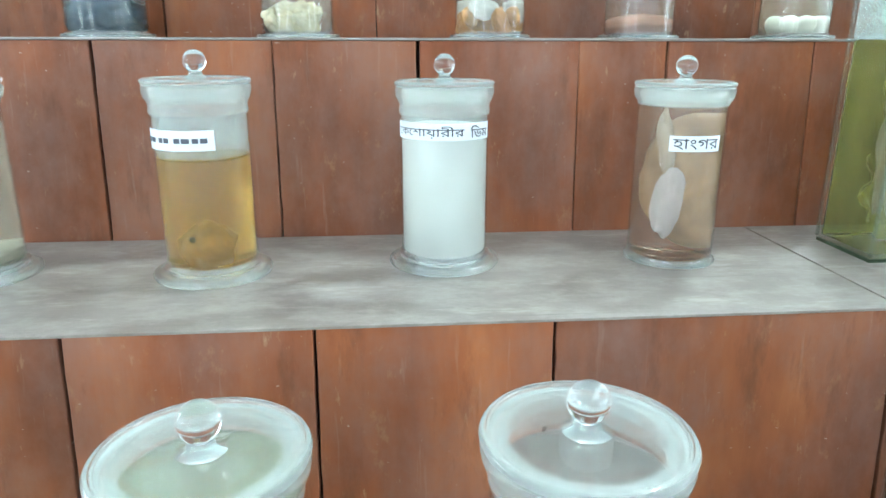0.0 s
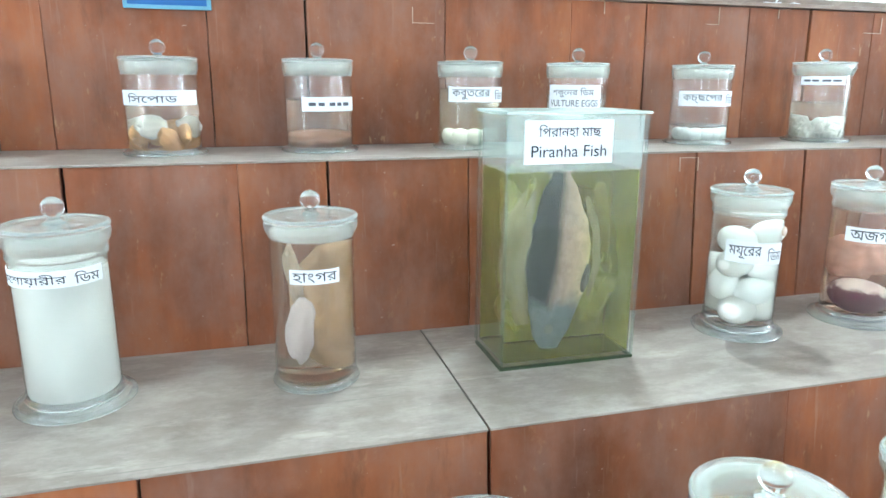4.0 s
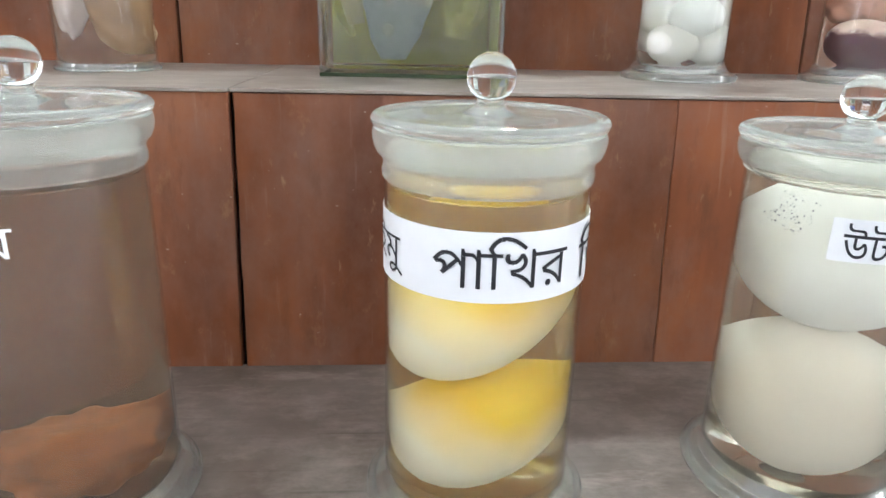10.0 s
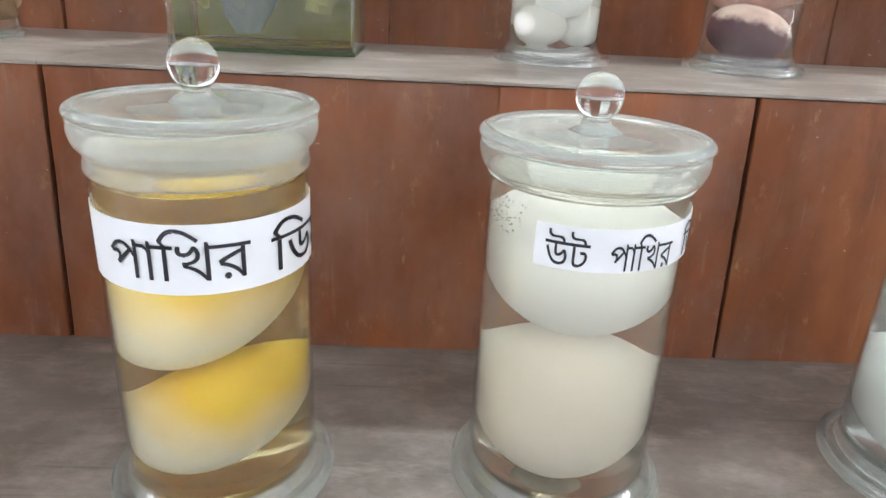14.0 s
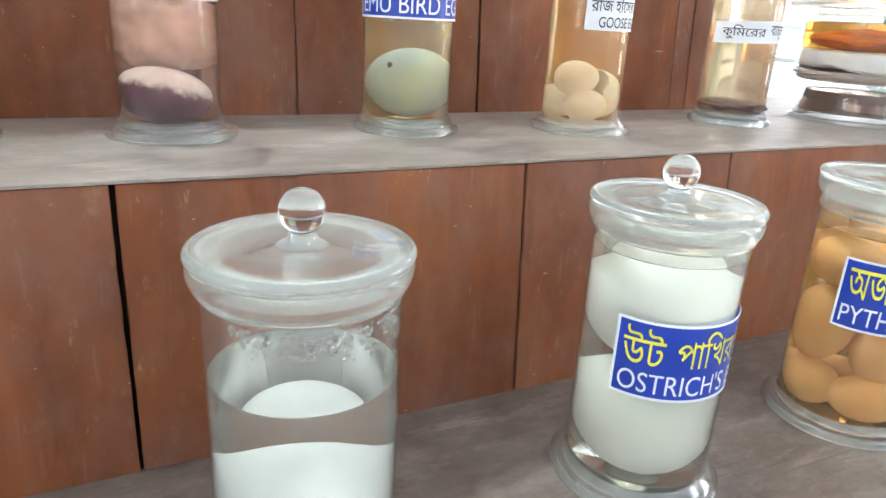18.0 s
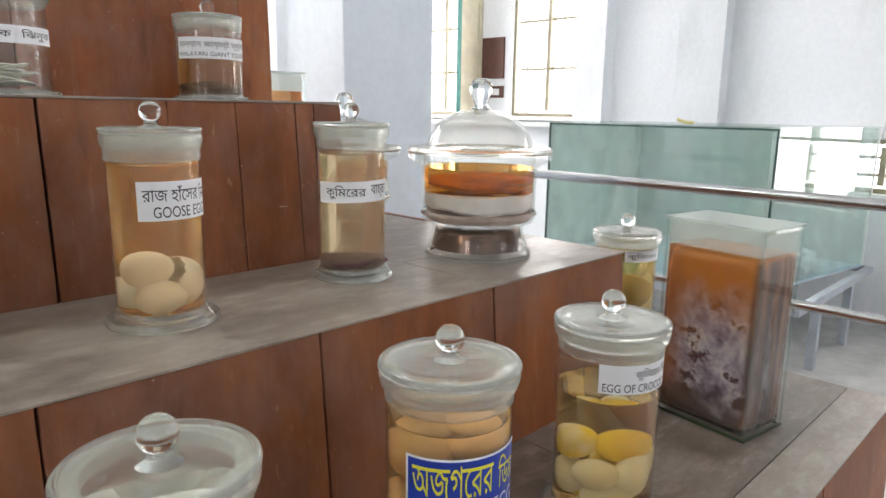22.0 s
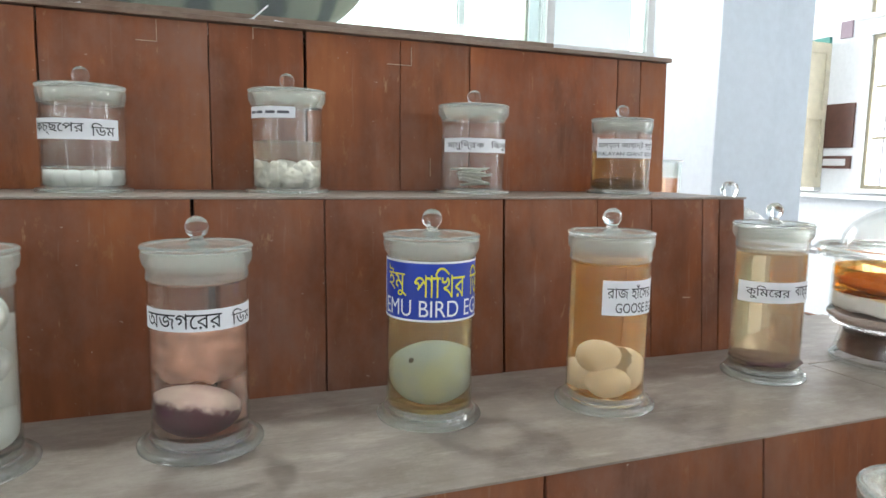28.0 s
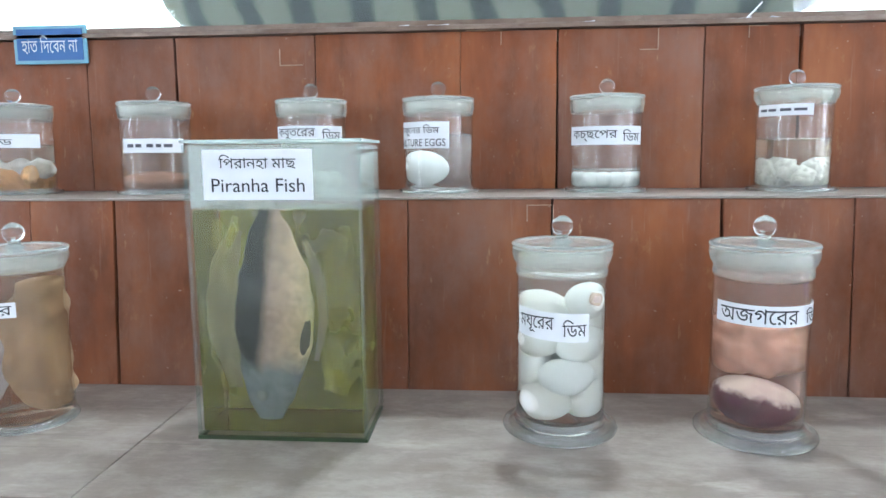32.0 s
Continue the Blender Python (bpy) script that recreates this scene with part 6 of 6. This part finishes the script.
def mottled():
    m, n, l, p = material("mottled_flesh")
    a = noise_node(n, l, mapped(n, l, (1, 1, 1)), 15, 7, 0.70)
    b2 = noise_node(n, l, mapped(n, l, (1, 1, 0.7)), 7, 6, 0.68)
    spots = noise_node(n, l, mapped(n, l, (1, 1, 1.2)), 12, 6, 0.66)
    col = ramp(n, l, a, [(0.34, (0.10, 0.065, 0.11)), (0.43, (0.32, 0.27, 0.38)), (0.54, (0.60, 0.56, 0.68)), (0.66, (0.86, 0.80, 0.80))])
    col = mix(n, l, ramp(n, l, spots, [(0.555, (0, 0, 0)), (0.60, (0.97, 0.97, 0.97))]), col, (0.070, 0.018, 0.026))
    tc, sep = n.new("ShaderNodeTexCoord"), n.new("ShaderNodeSeparateXYZ")
    l.new(tc.outputs["Object"], sep.inputs[0])

    def along(axis, gain, fac, share):
        m1, m2 = n.new("ShaderNodeMath"), n.new("ShaderNodeMath")
        m1.operation, m1.inputs[1].default_value = "MULTIPLY", gain
        l.new(sep.outputs[axis], m1.inputs[0])
        m2.operation, m2.inputs[1].default_value = "MULTIPLY_ADD", share
        l.new(fac, m2.inputs[0])
        l.new(m1.outputs[0], m2.inputs[2])
        return m2.outputs[0]

    # amber at the top and the far edge painted in for the backlit liquid, brown at the foot and in the folded end
    col = mix(n, l, ramp(n, l, along("Z", 1.0, b2, 0.30), [(0.14, (0, 0, 0)), (0.29, (1, 1, 1))]), col, (0.52, 0.17, 0.003))
    col = mix(n, l, ramp(n, l, along("Y", 1.0, b2, 0.16), [(0.13, (0, 0, 0)), (0.19, (0.9, 0.9, 0.9))]), col, (0.36, 0.105, 0.010))
    col = mix(n, l, ramp(n, l, along("Z", -1.0, b2, 0.20), [(0.23, (0, 0, 0)), (0.29, (0.9, 0.9, 0.9))]), col, (0.085, 0.035, 0.018))
    fold = noise_node(n, l, mapped(n, l, (30, 1, 0.8)), 2.2, 4, 0.6)
    flesh = ramp(n, l, fold, [(0.38, (0.04, 0.010, 0.008)), (0.54, (0.20, 0.065, 0.025)), (0.68, (0.42, 0.22, 0.14))])
    col = mix(n, l, ramp(n, l, along("Y", -1.0, b2, 0.01), [(0.108, (0, 0, 0)), (0.120, (0.9, 0.9, 0.9))]), col, flesh)
    l.new(col, p.inputs["Base Color"])
    p.inputs["Roughness"].default_value = 0.5
    bump(n, l, a, 0.5, 0.004, p)
    return m


bm = bmesh.new()
bmesh.ops.create_cube(bm, size=2.0)
bmesh.ops.subdivide_edges(bm, edges=bm.edges[:], cuts=34, use_grid_fill=True)
for v in bm.verts:
    p = v.co / sum(abs(q) ** 12 for q in v.co) ** (1 / 12)
    x, y, z = p.x * 0.0800, p.y * 0.1225, p.z * 0.216
    wave = noise.noise(Vector((x, y, z)) * 18)
    if p.y < -0.6:
        # a deep arched fold down the narrow end
        arch = 0.012 + 0.016 * wave
        y += 0.040 * math.exp(-((x - arch) / 0.011) ** 2) * max(0.0, min(1.0, (0.150 - z) * 14)) + 0.008 * math.exp(-((x + 0.045) / 0.012) ** 2)
    v.co = (x + 0.003 * wave * abs(p.x), y, z + 0.006 * wave * abs(p.z))
ob = tagged(part("organ_specimen", bm, mottled(), None), "mottled purple and white preserved organ filling a tank", "specimen")
ob.data.shade_smooth()
ob.matrix_world = pose(3.750, 0.476, Z1, 0, 0, -9) @ pose(0.089, 0.131, 0.231)
bt = make_tank("rectangular glass tank of orange liquid behind the stand", (3.33, 1.96, Z2), 0, 0.20, 0.12, 0.497, (0.75, 0.40, 0.16), 0.44, 0.3)

# top row
TR = dict(r=0.079, rl=0.083, rf=0.092, h=0.205, knob=0.017, lid_thick=0.008, neck=0.008, kind="plain", frosted=False, group="squat jars on the top tread")
YT = 1.592


def top_jar(x, label, **kw):
    return make_jar("specimen_jar", label, (x, YT, Z3), **{**TR, **kw})


top_jar(-0.95, "squat lidded jar of cloudy liquid on the top tread", liquid=(0.6, 0.6, 0.55), fill=0.12, cloud=0.2)
top_jar(-0.552, "squat jar of dark blue-black contents on the top tread", liquid=(0.30, 0.36, 0.36), fill=0.15, cloud=0.15, sticker=(-80, 32, 0.128, 0.158), bars=((-72, -58), (-55, -40), (-30, -12), (-9, 6), (9, 24)), r=0.084, rl=0.088, rf=0.096)
make_lump("dark_specimen", "dark blue-black shells heaped in a squat jar", "specimen", (-0.552, YT, Z3 + 0.05), (0.066, 0.06, 0.035), make_plain("blue_black", (0.018, 0.042, 0.085), 0.5, 0, 0.4, 25), 0.45, 71)
top_jar(-0.143, "squat jar of cream shells on the top tread", liquid=(0.90, 0.87, 0.78), fill=0.13, cloud=0.06, sticker=(-76, 20, 0.126, 0.152), bars=((-70, -54), (-50, -36), (-28, -10), (-6, 12)))
for i in range(7):
    make_lump("shell", "cream-coloured shell in a squat jar", "shell", (-0.143 + rng.uniform(-0.045, 0.045), YT - 0.02 + rng.uniform(-0.035, 0.03), Z3 + 0.035 + 0.018 * (i % 2)), (0.034, 0.022, 0.022), egg_material((0.80, 0.72, 0.52), (0.66, 0.54, 0.32)), 0.3, 80 + i, (rng.uniform(0, 90), rng.uniform(0, 60), rng.uniform(0, 180)), "cream shells")
top_jar(0.288, "squat jar of orange and white shells on the top tread", liquid=(0.90, 0.86, 0.78), fill=0.115, cloud=0.05, sticker=(-70, 72, 0.110, 0.142), lines=[("িসেপাড", -50, 30, 0.5, 0.6, BL)])
for i in range(9):
    c = [(0.70, 0.36, 0.13), (0.78, 0.45, 0.2), (0.82, 0.78, 0.72)][i % 3]
    a = i * 0.7 + 0.3
    make_lump("shell", "orange or white shell in a squat jar", "shell", (0.288 + 0.05 * math.sin(a), YT - 0.05 * math.cos(a), Z3 + 0.034 + 0.014 * (i % 3)), (0.034, 0.013, 0.022), egg_material(c), 0.2, 90 + i, (0, rng.uniform(-50, 50), rng.uniform(0, 180)), "orange shells")
top_jar(0.637, "squat jar of clear liquid over pink-brown sediment, blank label", liquid=(0.82, 0.70, 0.60), fill=0.12, cloud=0.10, sticker=(-34, 74, 0.096, 0.128), bars=((-22, -10), (-6, 4), (12, 22), (26, 34), (38, 52)))
make_lump("sediment", "pink-brown sediment in a squat jar", "specimen", (0.637, YT, Z3 + 0.032), (0.070, 0.068, 0.022), make_plain("pink_brown", (0.42, 0.22, 0.14), 0.8, 0, 0.2, 20), 0.12, 101)
top_jar(1.015, "squat jar of small white eggs in brownish liquid", liquid=(0.84, 0.79, 0.64), fill=0.145, cloud=0.08, sticker=(-58, 72, 0.116, 0.152), lines=[("কবুতেরর", -50, 20, 0.5, 0.66, BL), ("িডম", 30, 66, 0.5, 0.66, BL)])
for i in range(5):
    a = -1.3 + i * 0.62
    make_egg("small white egg in a squat jar", (1.015 + 0.052 * math.sin(a), YT - 0.052 * math.cos(a), Z3 + 0.034), 0.023, 0.019, 0.019, WHITE_EGG, None, (0, 0, math.degrees(a)), "pigeon eggs")
top_jar(1.311, "squat jar with one white egg and a large label", liquid=(0.90, 0.91, 0.89), fill=0.13, cloud=0.05, sticker=(-86, 22, 0.100, 0.158), lines=[("শকুেনর িডম", -74, 6, 0.68, 0.42, BL), ("VULTURE EGGS", -80, 16, 0.22, 0.28, BL)])
make_egg("white egg in a squat jar", (1.285, YT - 0.015, Z3 + 0.058), 0.048, 0.040, 0.038, WHITE_EGG, None, (0, 5, 0), "vulture eggs")
top_jar(1.691, "squat jar of small white eggs in clear liquid", liquid=(0.90, 0.90, 0.87), fill=0.05, cloud=0.05, sticker=(-80, 58, 0.104, 0.144), lines=[("কচ্ছেপর", -70, 8, 0.5, 0.62, BL), ("িডম", 16, 50, 0.5, 0.62, BL)])
for i in range(8):
    a = -1.6 + i * 0.46
    make_egg("small white egg at the bottom of a squat jar", (1.691 + 0.054 * math.sin(a), YT - 0.054 * math.cos(a), Z3 + 0.031), 0.021, 0.016, 0.015, WHITE_EGG, None, (0, 0, math.degrees(a)), "turtle eggs")
top_jar(2.100, "squat jar half full of brownish liquid with white lumps", liquid=(0.86, 0.81, 0.70), fill=0.112, cloud=0.06, sticker=(-88, 4, 0.162, 0.186), bars=((-80, -66), (-63, -50), (-44, -28), (-24, -6)), r=0.077, rl=0.086, rf=0.094, h=0.218)
for i in range(10):
    a = i * 0.63
    make_lump("coral_lump", "rough white coral lump in a squat jar", "coral", (2.10 + 0.046 * math.sin(a), YT - 0.046 * math.cos(a), Z3 + 0.034 + 0.016 * (i % 2)), (0.024, 0.022, 0.020), egg_material((0.93, 0.93, 0.92)), 0.32, 110 + i, (i * 20, i * 33, 0), "white coral lumps")
top_jar(2.557, "squat jar of flat white shells on the top tread", liquid=None, sticker=(-84, 74, 0.100, 0.134), lines=[("সামুি\u09a6\u09cd\u09b0ক", -74, -4, 0.5, 0.66, BL), ("িঝনুক", 8, 60, 0.5, 0.66, BL)], r=0.079, rl=0.089, rf=0.096, h=0.208)
for i in range(9):
    make_lump("shell", "flat white shell stacked in a squat jar", "shell", (2.557 + rng.uniform(-0.022, 0.022), YT + rng.uniform(-0.02, 0.01), Z3 + 0.024 + 0.0045 * i), (0.042, 0.03, 0.004), egg_material((0.74, 0.72, 0.62)), 0.2, 130 + i, (rng.uniform(-9, 9), rng.uniform(-14, 14), rng.uniform(0, 180)), "flat white shells")
top_jar(3.000, "squat jar of brown liquid with dark remains, two-line label", liquid=(0.64, 0.36, 0.12), fill=0.112, cloud=0.22, sticker=(-86, 70, 0.096, 0.146), lines=[("মালয়ান জায়ান্ট স্কুইেরল", -82, 64, 0.66, 0.44, BL), ("MALAYAN GIANT SQUIRREL", -82, 64, 0.2, 0.24, BL)], r=0.079, rl=0.083, rf=0.090, h=0.194)
make_lump("squirrel_remains", "dark brown remains at the bottom of a squat jar", "specimen", (3.0, YT, Z3 + 0.03), (0.062, 0.058, 0.016), make_plain("dark_brown_remains", (0.07, 0.035, 0.02), 0.7, 0, 0.3, 22), 0.35, 151)
